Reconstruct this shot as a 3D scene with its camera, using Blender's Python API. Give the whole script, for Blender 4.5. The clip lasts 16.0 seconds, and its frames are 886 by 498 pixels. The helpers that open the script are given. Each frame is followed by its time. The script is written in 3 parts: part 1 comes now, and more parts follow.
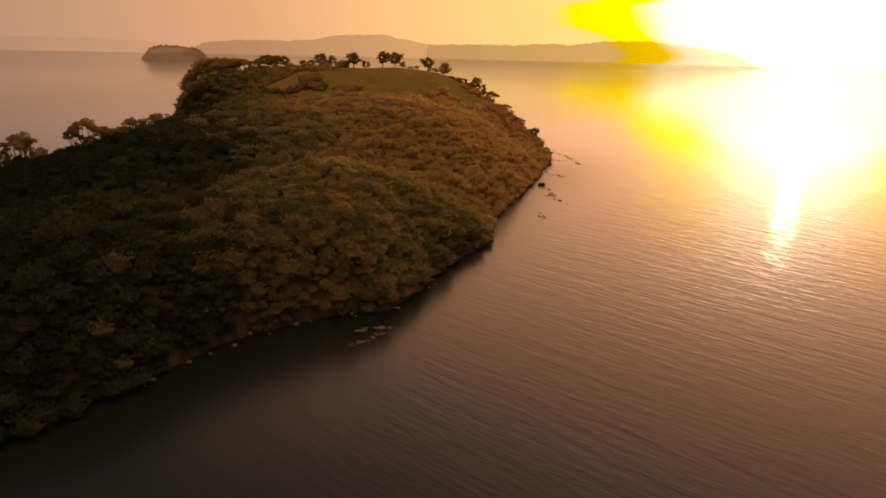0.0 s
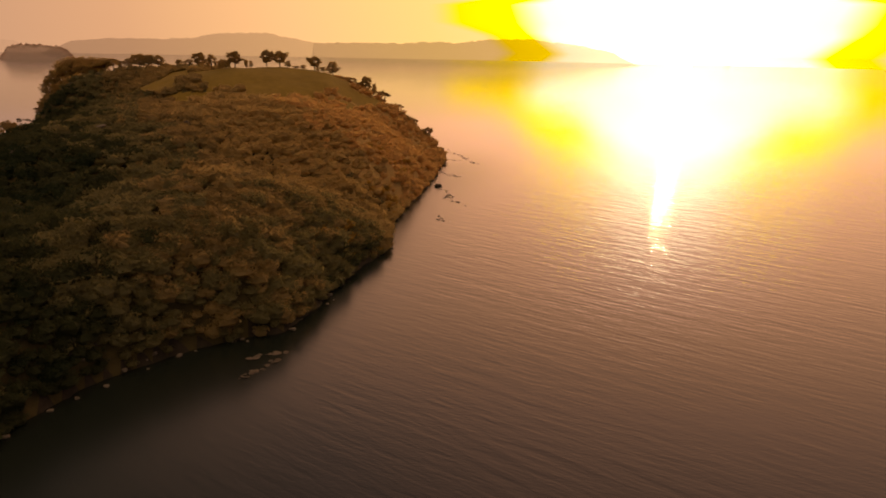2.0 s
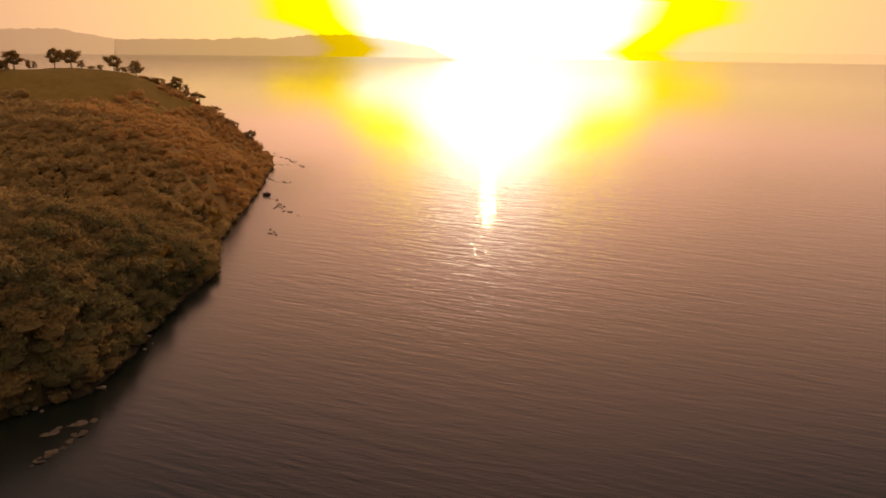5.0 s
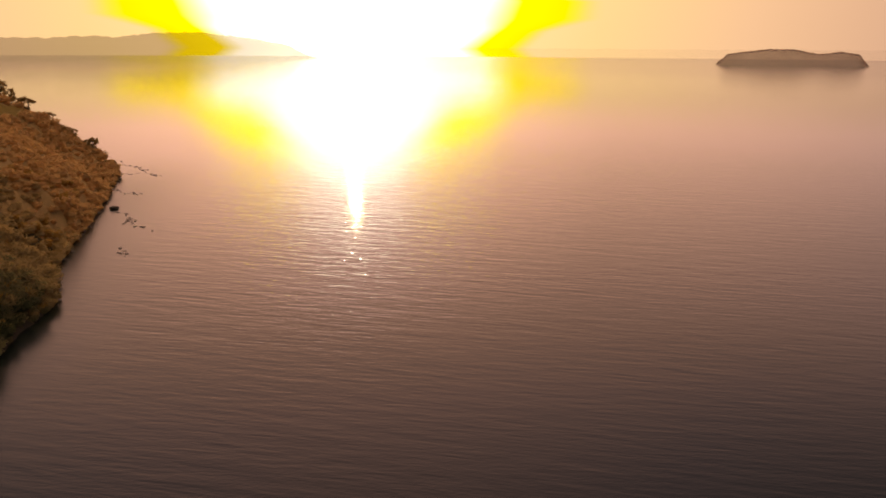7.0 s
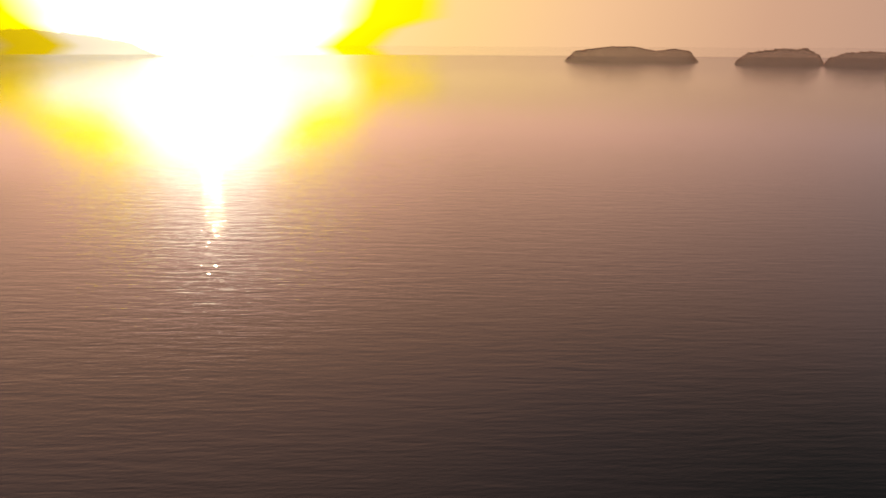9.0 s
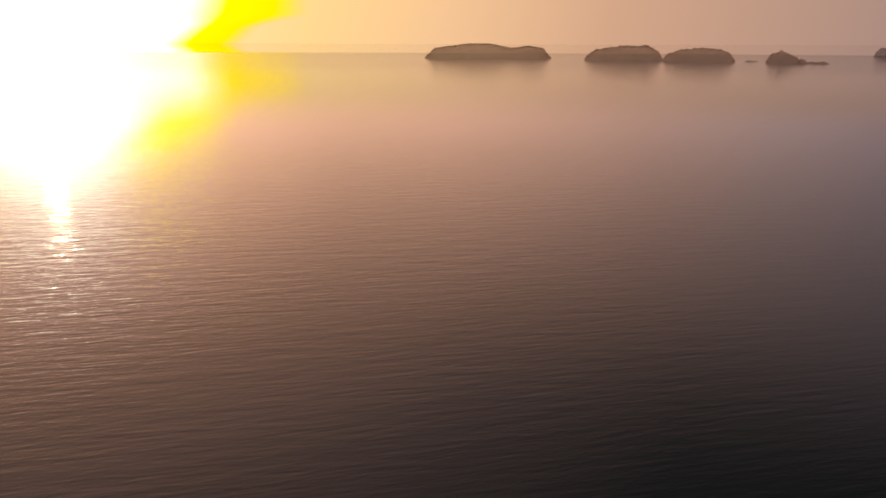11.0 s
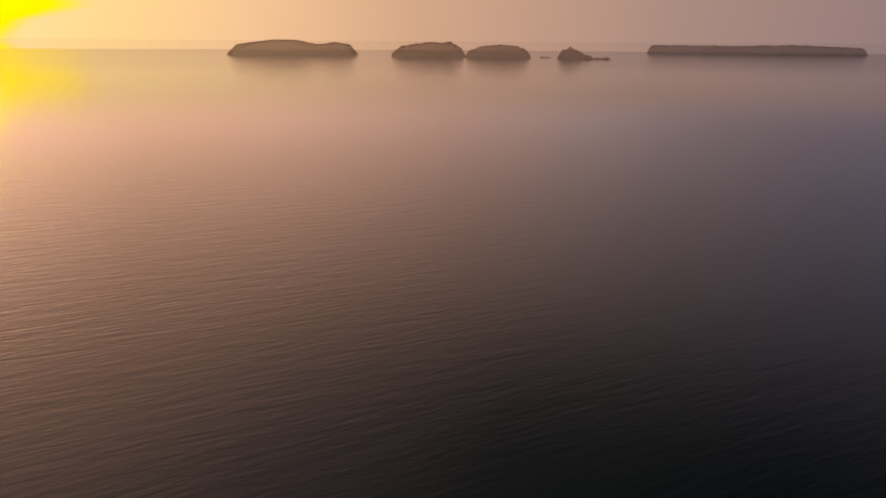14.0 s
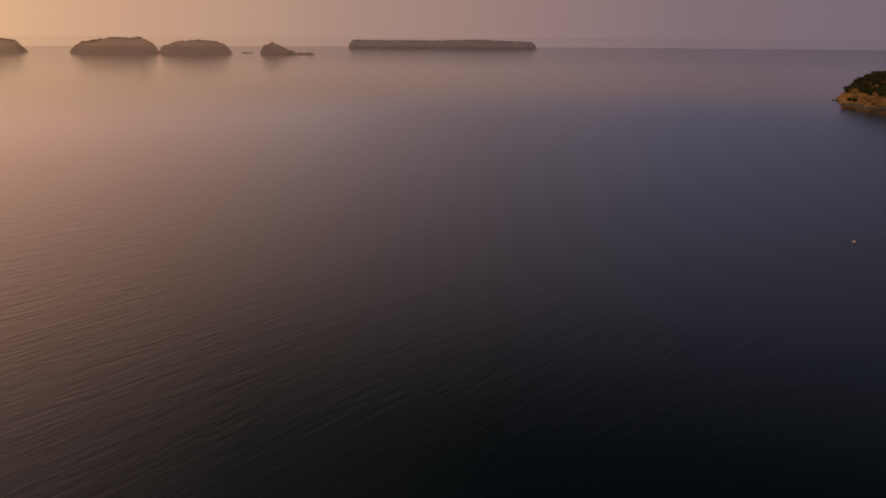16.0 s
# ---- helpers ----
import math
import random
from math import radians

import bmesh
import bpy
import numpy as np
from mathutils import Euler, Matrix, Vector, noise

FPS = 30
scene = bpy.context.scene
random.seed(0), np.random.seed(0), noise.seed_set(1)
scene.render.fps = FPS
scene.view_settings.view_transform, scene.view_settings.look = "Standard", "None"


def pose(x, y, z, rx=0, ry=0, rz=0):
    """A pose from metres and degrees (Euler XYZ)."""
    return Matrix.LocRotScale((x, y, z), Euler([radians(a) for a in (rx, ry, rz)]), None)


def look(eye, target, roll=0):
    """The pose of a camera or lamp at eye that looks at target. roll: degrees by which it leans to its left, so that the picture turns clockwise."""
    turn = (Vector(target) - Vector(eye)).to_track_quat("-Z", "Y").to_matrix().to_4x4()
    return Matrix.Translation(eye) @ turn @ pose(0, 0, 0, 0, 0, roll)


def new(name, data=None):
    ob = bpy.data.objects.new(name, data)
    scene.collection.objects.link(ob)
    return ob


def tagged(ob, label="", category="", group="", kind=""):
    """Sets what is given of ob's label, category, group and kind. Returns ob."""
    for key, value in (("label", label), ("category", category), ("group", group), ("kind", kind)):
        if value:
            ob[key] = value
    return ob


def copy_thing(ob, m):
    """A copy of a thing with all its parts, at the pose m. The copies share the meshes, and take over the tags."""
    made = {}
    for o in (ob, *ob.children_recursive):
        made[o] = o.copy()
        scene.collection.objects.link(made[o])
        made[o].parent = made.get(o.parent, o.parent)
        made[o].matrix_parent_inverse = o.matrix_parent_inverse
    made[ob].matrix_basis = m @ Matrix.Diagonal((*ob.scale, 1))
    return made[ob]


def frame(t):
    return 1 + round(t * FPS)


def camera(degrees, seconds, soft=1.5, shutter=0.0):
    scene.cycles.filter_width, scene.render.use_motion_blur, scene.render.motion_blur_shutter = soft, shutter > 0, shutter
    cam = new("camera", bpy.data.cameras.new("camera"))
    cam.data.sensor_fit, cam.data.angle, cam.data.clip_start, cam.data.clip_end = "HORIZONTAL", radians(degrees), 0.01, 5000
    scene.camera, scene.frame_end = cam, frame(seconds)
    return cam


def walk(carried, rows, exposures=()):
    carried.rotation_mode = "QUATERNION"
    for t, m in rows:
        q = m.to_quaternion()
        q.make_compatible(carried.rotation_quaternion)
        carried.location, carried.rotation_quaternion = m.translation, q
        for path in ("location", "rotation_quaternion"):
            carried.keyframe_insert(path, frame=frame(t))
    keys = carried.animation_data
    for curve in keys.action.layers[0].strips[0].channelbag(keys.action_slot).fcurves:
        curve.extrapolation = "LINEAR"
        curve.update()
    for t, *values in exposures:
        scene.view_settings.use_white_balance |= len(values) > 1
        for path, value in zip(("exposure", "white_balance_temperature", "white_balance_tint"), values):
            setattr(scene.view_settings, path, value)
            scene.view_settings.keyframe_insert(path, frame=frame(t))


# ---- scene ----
# The camera: a drone about 60 m over the water, drifting ahead while it turns to the right.
cam = camera(64.13, 16.0, soft=1.8)
EYE_Z = 60.0


def flown(x, y, z, heading, pitch, roll):
    """The camera's pose from its place, compass heading (clockwise from +y), pitch and roll in degrees."""
    h, p = radians(heading), radians(pitch)
    ahead = Vector((math.sin(h) * math.cos(p), math.cos(h) * math.cos(p), math.sin(p)))
    return look((x, y, z), Vector((x, y, z)) + ahead * 100, roll)


PATH = [
    (0.0, -0.00, -0.00, 60.00, 2.75, -15.63, 1.32),
    (0.5, -0.08, 2.61, 60.01, 3.75, -15.62, 1.31),
    (1.0, -0.11, 5.25, 60.05, 6.08, -15.59, 1.24),
    (1.5, -0.09, 8.00, 60.07, 8.91, -15.57, 1.21),
    (2.0, 0.01, 10.77, 60.07, 11.51, -15.58, 1.15),
    (2.5, 0.12, 13.51, 60.05, 14.04, -15.61, 1.06),
    (3.0, 0.25, 16.26, 60.09, 16.22, -15.61, 1.06),
    (5.5, 3.46, 29.64, 60.78, 28.01, -15.75, 0.62),
    (6.0, 4.32, 32.02, 60.75, 30.75, -15.77, 0.53),
    (6.5, 5.23, 34.36, 60.70, 33.49, -15.80, 0.40),
    (7.0, 6.18, 36.63, 60.62, 36.25, -15.81, 0.36),
    (7.5, 7.09, 38.81, 60.49, 39.01, -15.81, 0.30),
    (8.0, 8.00, 40.88, 60.32, 41.79, -15.84, 0.23),
    (8.5, 8.89, 42.84, 60.14, 44.51, -15.81, 0.07),
    (9.0, 9.83, 44.72, 59.95, 47.33, -15.92, 0.25),
    (11.5, 16.92, 49.97, 59.27, 60.69, -16.12, 0.20),
    (12.0, 18.68, 50.27, 59.25, 63.11, -16.17, 0.29),
    (12.5, 20.46, 50.52, 59.26, 65.55, -16.19, 0.27),
    (13.0, 22.27, 50.73, 59.27, 67.96, -16.21, 0.27),
    (13.5, 24.10, 50.93, 59.30, 70.42, -16.23, 0.29),
    (14.0, 25.93, 51.12, 59.35, 73.16, -16.28, 0.36),
    (14.5, 27.77, 51.31, 59.39, 79.11, -16.34, 0.28),
    (15.0, 29.60, 51.51, 59.42, 86.95, -16.45, 0.19),
    (15.5, 31.43, 51.73, 59.44, 95.09, -16.55, 0.21),
    (15.6, 31.80, 51.78, 59.44, 95.95, -16.54, 0.29),
    (16.0, 33.26, 51.95, 59.45, 96.02, -16.54, 0.30),
]
# the drone's camera starts a little brighter and warmer
TONE = [(0.0, 0.08, 8900, 14), (3.0, 0.1, 8350, 14), (5.5, 0.1, 7150, 15), (8.0, 0.0, 6500, 13), (14.0, 0.0, 6500, 10), (15.6, -0.1, 6450, 10), (16.0, -0.1, 6450, 10)]
walk(cam, [(t, flown(*row)) for t, *row in PATH], TONE)

# ---------------------------------------------------------------- light
SUN_HEADING, SUN_HEIGHT = 29.2, 2.0
GLOW_HEIGHT = 8.7                      # glow centre, set apart from the sun lamp to fit the glare
sa, se = radians(SUN_HEADING), radians(SUN_HEIGHT)


def heaven(height):
    e = radians(height)
    return Vector((math.sin(sa) * math.cos(e), math.cos(sa) * math.cos(e), math.sin(e)))


SUN_DIR, GLOW_DIR = heaven(SUN_HEIGHT), heaven(GLOW_HEIGHT)

lamp = bpy.data.lights.new("sun", "SUN")
lamp.energy, lamp.angle, lamp.color = 0.35, radians(1.5), (1.0, 0.72, 0.42)
sun = new("sun", lamp)
sun.rotation_mode = "QUATERNION"
sun.rotation_quaternion = (-SUN_DIR).to_track_quat("-Z", "Y")
sun.location = SUN_DIR * 2000


def linked(tree, kind, **inputs):
    """A node of that kind; inputs by number ('i0') or name, as values or sockets."""
    n = tree.nodes.new(kind)
    for key, value in inputs.items():
        socket = n.inputs[int(key[1:])] if key[0] == "i" and key[1:].isdigit() else n.inputs[key.replace("_", " ")]
        if isinstance(value, bpy.types.NodeSocket):
            tree.links.new(value, socket)
        else:
            socket.default_value = value
    return n


def maths(tree, op, a, b=0.0, clamp=False):
    n = linked(tree, "ShaderNodeMath", i0=a, i1=b)
    n.operation, n.use_clamp = op, clamp
    return n.outputs[0]


def ramp(tree, fac, stops):
    """A colour ramp from (place, (r, g, b)) stops."""
    n = linked(tree, "ShaderNodeValToRGB", Fac=fac)
    e = n.color_ramp.elements
    while len(e) < len(stops):
        e.new(0.5)
    for el, (at, col) in zip(e, stops):
        el.position, el.color = at, (*col, 1)
    return n.outputs["Color"]


world = bpy.data.worlds.new("hazy_sunrise")
scene.world = world
world.use_nodes = True
wt = world.node_tree
wt.nodes.clear()
coord = wt.nodes.new("ShaderNodeTexCoord").outputs["Generated"]
toward = linked(wt, "ShaderNodeVectorMath", i0=coord, i1=tuple(GLOW_DIR))
toward.operation = "DOT_PRODUCT"
angle = maths(wt, "ARCCOSINE", toward.outputs["Value"])
angle = maths(wt, "DIVIDE", angle, math.pi)                      # 0 at the sun, 1 opposite
height = maths(wt, "ABSOLUTE", wt.nodes.new("ShaderNodeSeparateXYZ").outputs["Z"])
sep = [n for n in wt.nodes if n.bl_idname == "ShaderNodeSeparateXYZ"][0]
wt.links.new(coord, sep.inputs[0])


def deg(a):
    return a / 180.0


# Sunrise through thick haze: orange, rose and dusky violet away from the sun.
# The unseen side opposite is raised to fill the slopes that face the camera.
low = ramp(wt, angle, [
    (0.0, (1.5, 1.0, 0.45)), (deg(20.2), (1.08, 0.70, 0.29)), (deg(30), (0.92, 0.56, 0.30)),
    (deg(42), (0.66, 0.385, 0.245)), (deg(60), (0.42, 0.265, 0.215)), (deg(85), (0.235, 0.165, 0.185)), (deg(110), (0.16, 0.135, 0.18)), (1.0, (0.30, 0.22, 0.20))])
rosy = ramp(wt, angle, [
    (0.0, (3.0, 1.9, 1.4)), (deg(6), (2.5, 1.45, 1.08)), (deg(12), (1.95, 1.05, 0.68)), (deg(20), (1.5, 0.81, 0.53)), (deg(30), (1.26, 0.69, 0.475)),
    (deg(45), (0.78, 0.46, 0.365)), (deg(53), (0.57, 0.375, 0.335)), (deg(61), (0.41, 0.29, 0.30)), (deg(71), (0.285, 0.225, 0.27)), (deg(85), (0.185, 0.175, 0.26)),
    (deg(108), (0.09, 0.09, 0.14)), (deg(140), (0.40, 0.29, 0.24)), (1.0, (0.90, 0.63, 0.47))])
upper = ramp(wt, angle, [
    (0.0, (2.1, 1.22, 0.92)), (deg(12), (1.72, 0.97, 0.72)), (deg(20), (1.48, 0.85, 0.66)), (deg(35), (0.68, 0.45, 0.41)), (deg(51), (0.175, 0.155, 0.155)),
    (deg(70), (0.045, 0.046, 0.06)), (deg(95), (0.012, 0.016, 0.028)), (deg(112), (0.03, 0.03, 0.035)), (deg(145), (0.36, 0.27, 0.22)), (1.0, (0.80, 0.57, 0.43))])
ZENITH = (1.0, 0.72, 0.55)             # out of view overhead; warm fill added for the island slopes


def blended(a, b, fac):
    n = wt.nodes.new("ShaderNodeMix")
    n.data_type = "RGBA"
    wt.links.new(fac, n.inputs[0])
    wt.links.new(a, n.inputs[6])
    wt.links.new(b, n.inputs[7])
    return n.outputs[2]


def smooth_range(value, lo, hi):
    n = linked(wt, "ShaderNodeMapRange", Value=value, From_Min=lo, From_Max=hi)
    n.interpolation_type = "SMOOTHSTEP"
    return n.outputs[0]


def by_height(pairs):
    """A number that follows the elevation: (degrees up, value) pairs, values from -10 to 30."""
    grey = ramp(wt, maths(wt, "DIVIDE", height, math.sin(radians(30))), [(math.sin(radians(e)) * 2, ((v + 10) / 40,) * 3) for e, v in pairs])
    return maths(wt, "SUBTRACT", maths(wt, "MULTIPLY", grey, 40.0), 10.0)


# The glow round the sun: white heart, yellow rim as if overexposed, wide low down; its unseen upper taper shapes the
# water's glare.
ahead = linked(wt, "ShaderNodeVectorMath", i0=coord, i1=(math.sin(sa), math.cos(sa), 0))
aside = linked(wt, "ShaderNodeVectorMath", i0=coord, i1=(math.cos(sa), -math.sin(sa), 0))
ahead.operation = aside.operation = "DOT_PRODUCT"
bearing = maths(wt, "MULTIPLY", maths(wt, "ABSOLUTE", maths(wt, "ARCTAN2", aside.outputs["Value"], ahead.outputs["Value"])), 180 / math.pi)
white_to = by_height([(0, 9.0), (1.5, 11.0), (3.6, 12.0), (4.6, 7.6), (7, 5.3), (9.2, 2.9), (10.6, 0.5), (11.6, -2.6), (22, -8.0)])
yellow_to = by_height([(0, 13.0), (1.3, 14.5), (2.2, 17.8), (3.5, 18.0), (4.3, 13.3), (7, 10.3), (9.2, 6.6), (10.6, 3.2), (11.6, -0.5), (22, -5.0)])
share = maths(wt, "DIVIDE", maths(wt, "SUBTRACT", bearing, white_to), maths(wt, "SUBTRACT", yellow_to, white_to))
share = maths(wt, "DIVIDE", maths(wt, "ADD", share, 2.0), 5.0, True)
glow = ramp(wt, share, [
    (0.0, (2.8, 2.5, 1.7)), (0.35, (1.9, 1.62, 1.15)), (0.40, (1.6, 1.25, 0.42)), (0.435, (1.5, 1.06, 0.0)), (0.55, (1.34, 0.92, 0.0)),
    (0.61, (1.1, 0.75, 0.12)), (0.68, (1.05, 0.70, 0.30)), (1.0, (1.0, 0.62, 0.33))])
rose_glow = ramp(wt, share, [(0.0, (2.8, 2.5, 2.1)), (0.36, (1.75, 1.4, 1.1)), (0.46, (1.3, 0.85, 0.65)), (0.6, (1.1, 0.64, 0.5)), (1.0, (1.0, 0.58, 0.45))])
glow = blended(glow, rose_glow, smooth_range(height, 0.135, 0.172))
# raised above the view, so that the mirrored glare reaches white
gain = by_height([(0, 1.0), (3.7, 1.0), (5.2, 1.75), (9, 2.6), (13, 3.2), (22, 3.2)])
bright = wt.nodes.new("ShaderNodeVectorMath")
bright.operation = "SCALE"
wt.links.new(glow, bright.inputs[0])
wt.links.new(gain, bright.inputs["Scale"])
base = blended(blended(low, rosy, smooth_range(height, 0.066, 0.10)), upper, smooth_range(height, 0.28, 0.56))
over = wt.nodes.new("ShaderNodeRGB")
over.outputs[0].default_value = (*ZENITH, 1)
base = blended(base, over.outputs[0], smooth_range(height, 0.77, 0.96))
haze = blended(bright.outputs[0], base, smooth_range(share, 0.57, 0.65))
sky = wt.nodes.new("ShaderNodeTexSky")
sky.sky_type, sky.sun_disc = "NISHITA", False
sky.sun_elevation, sky.sun_rotation = se, sa
sky.dust_density, sky.air_density = 6.0, 1.5
sky_bg = linked(wt, "ShaderNodeBackground", Color=sky.outputs[0], Strength=0.004)
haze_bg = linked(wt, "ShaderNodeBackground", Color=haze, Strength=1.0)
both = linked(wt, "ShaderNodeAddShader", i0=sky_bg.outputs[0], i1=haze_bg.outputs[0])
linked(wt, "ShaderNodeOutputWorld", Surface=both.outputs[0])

# ---------------------------------------------------------------- materials


def material(name):
    m = bpy.data.materials.new(name)
    m.use_nodes = True
    t = m.node_tree
    t.nodes.clear()
    out = t.nodes.new("ShaderNodeOutputMaterial")
    return m, t, out


def place(t, scale=(1, 1, 1), turn=0.0):
    c = t.nodes.new("ShaderNodeNewGeometry").outputs["Position"]
    n = linked(t, "ShaderNodeMapping", Vector=c)
    n.vector_type = "TEXTURE"
    n.inputs["Rotation"].default_value = (0, 0, turn)
    n.inputs["Scale"].default_value = scale
    return n.outputs[0]


def speckle(t, scale, detail=3.0, vector=None, rough=0.55):
    n = linked(t, "ShaderNodeTexNoise", Vector=vector or place(t), Scale=scale, Detail=detail, Roughness=rough)
    return n.outputs["Fac"]


def rough_surface(name, dark, light, fine, coarse, roughness=0.85, relief=0.3, relief_scale=1.0, gloss=0.08):
    """Dull ground or rock: two scales of tone and a bumpy relief."""
    m, t, out = material(name)
    a, b = speckle(t, fine, 4), speckle(t, coarse, 2)
    tone = maths(t, "ADD", maths(t, "MULTIPLY", a, 0.55), maths(t, "MULTIPLY", b, 0.45))
    col = ramp(t, tone, [(0.3, dark), (0.7, light)])
    bump = linked(t, "ShaderNodeBump", Strength=0.8, Distance=relief, Height=speckle(t, relief_scale, 5))
    p = linked(t, "ShaderNodeBsdfPrincipled", Base_Color=col, Roughness=roughness, Specular_IOR_Level=gloss, Normal=bump.outputs[0])
    t.links.new(p.outputs[0], out.inputs[0])
    return m


def foliage(name, dark, light, through_col, amount=0.3):
    """Leaves: tone varies from leaf to leaf and clump to clump; some light comes through them."""
    m, t, out = material(name)
    isle = t.nodes.new("ShaderNodeNewGeometry").outputs["Random Per Island"]
    b = speckle(t, 0.06, 2)
    tone = maths(t, "ADD", maths(t, "MULTIPLY", isle, 0.5), maths(t, "MULTIPLY", b, 0.5))
    col = ramp(t, tone, [(0.25, dark), (0.75, light)])
    p = linked(t, "ShaderNodeBsdfPrincipled", Base_Color=col, Roughness=0.8, Specular_IOR_Level=0.12)
    tr = linked(t, "ShaderNodeBsdfTranslucent", Color=(*through_col, 1))
    mx = linked(t, "ShaderNodeMixShader", Fac=amount, i1=p.outputs[0], i2=tr.outputs[0])
    t.links.new(mx.outputs[0], out.inputs[0])
    return m


# These six leaf tones step lighter to imitate a veil of sun glare.
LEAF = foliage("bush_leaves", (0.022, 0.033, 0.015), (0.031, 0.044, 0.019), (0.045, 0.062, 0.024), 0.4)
LEAF_MID = foliage("lightened_bush_leaves", (0.046, 0.054, 0.024), (0.064, 0.072, 0.031), (0.105, 0.105, 0.042), 0.45)
GLARE_OLIVE = foliage("glare_olive_leaves", (0.142, 0.132, 0.063), (0.19, 0.174, 0.081), (0.31, 0.255, 0.105), 0.5)
GLARE_DULL = foliage("glare_dull_leaves", (0.24, 0.182, 0.083), (0.31, 0.235, 0.103), (0.50, 0.35, 0.14), 0.5)
GLARE_WARM = foliage("glare_warm_leaves", (0.32, 0.24, 0.105), (0.41, 0.305, 0.132), (0.66, 0.46, 0.18), 0.5)
GLARE_GOLD = foliage("glare_gold_leaves", (0.46, 0.305, 0.125), (0.55, 0.365, 0.15), (0.82, 0.52, 0.20), 0.5)
LEAF_GOLD = foliage("golden_flax_leaves", (0.20, 0.12, 0.03), (0.44, 0.28, 0.07), (0.60, 0.36, 0.08), 0.5)
LEAF_TREE = foliage("tree_leaves", (0.22, 0.16, 0.07), (0.32, 0.23, 0.095), (0.65, 0.43, 0.15), 0.48)
BARK = rough_surface("bark", (0.05, 0.035, 0.025), (0.14, 0.10, 0.07), 6.0, 0.7, 0.9, 0.05, 8.0)
SOIL = rough_surface("shaded_scrub_soil", (0.05, 0.041, 0.017), (0.10, 0.076, 0.03), 0.5, 0.06, 0.95, 0.8, 0.4)
GRASS = rough_surface("dry_pasture_grass", (0.19, 0.125, 0.026), (0.28, 0.185, 0.04), 0.3, 0.05, 0.9, 0.35, 0.9)
# Ground under the palest cover, lightened likewise to imitate the glare.
GLARE_LITTER = rough_surface("glare_fern_litter", (0.32, 0.205, 0.075), (0.45, 0.285, 0.105), 0.4, 0.07, 0.95, 0.6, 0.6)
ROCK = rough_surface("weathered_shore_rock", (0.04, 0.034, 0.026), (0.18, 0.14, 0.10), 1.1, 0.15, 0.8, 0.35, 1.2)
PALE_ROCK = rough_surface("pale_shore_rock", (0.08, 0.064, 0.048), (0.25, 0.20, 0.145), 1.3, 0.2, 0.8, 0.3, 1.4)
WET_ROCK = rough_surface("wet_reef_rock", (0.12, 0.09, 0.066), (0.27, 0.20, 0.145), 1.6, 0.3, 0.5, 0.2, 2.0, 0.4)
# dark ground at the waterline, so that no pale ledge shows
DARK_BANK = rough_surface("dark_bank", (0.018, 0.015, 0.010), (0.055, 0.042, 0.028), 0.9, 0.2, 0.8, 0.2, 1.5)
CLIFF = rough_surface("golden_clay_cliff", (0.05, 0.032, 0.013), (0.42, 0.22, 0.065), 0.45, 0.09, 0.9, 1.6, 0.4)


def haze_toned_slope(name, dark, light, thin):
    """Far wooded land; the haze is put into its pale colour and a see-through mix."""
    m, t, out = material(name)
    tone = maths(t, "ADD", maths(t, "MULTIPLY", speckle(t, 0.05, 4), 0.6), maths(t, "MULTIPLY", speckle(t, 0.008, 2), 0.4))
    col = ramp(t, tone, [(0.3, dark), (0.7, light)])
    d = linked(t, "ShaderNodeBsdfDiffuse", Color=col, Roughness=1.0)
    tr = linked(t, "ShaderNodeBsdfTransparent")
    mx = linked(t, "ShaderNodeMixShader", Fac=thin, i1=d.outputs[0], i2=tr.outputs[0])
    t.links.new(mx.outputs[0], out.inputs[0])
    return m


ISLE = haze_toned_slope("hazy_wooded_islet", (0.46, 0.26, 0.155), (0.60, 0.34, 0.20), 0.54)
RIDGE = haze_toned_slope("hazy_far_ridge", (0.16, 0.09, 0.045), (0.24, 0.14, 0.075), 0.5)
FLAT_ISLE = haze_toned_slope("hazy_flat_island", (0.26, 0.175, 0.14), (0.34, 0.225, 0.18), 0.56)
FAR_RIDGE = haze_toned_slope("hazy_distant_ridge", (0.16, 0.09, 0.05), (0.24, 0.14, 0.08), 0.62)
COAST = haze_toned_slope("hazy_far_coast", (0.10, 0.08, 0.08), (0.16, 0.12, 0.11), 0.93)


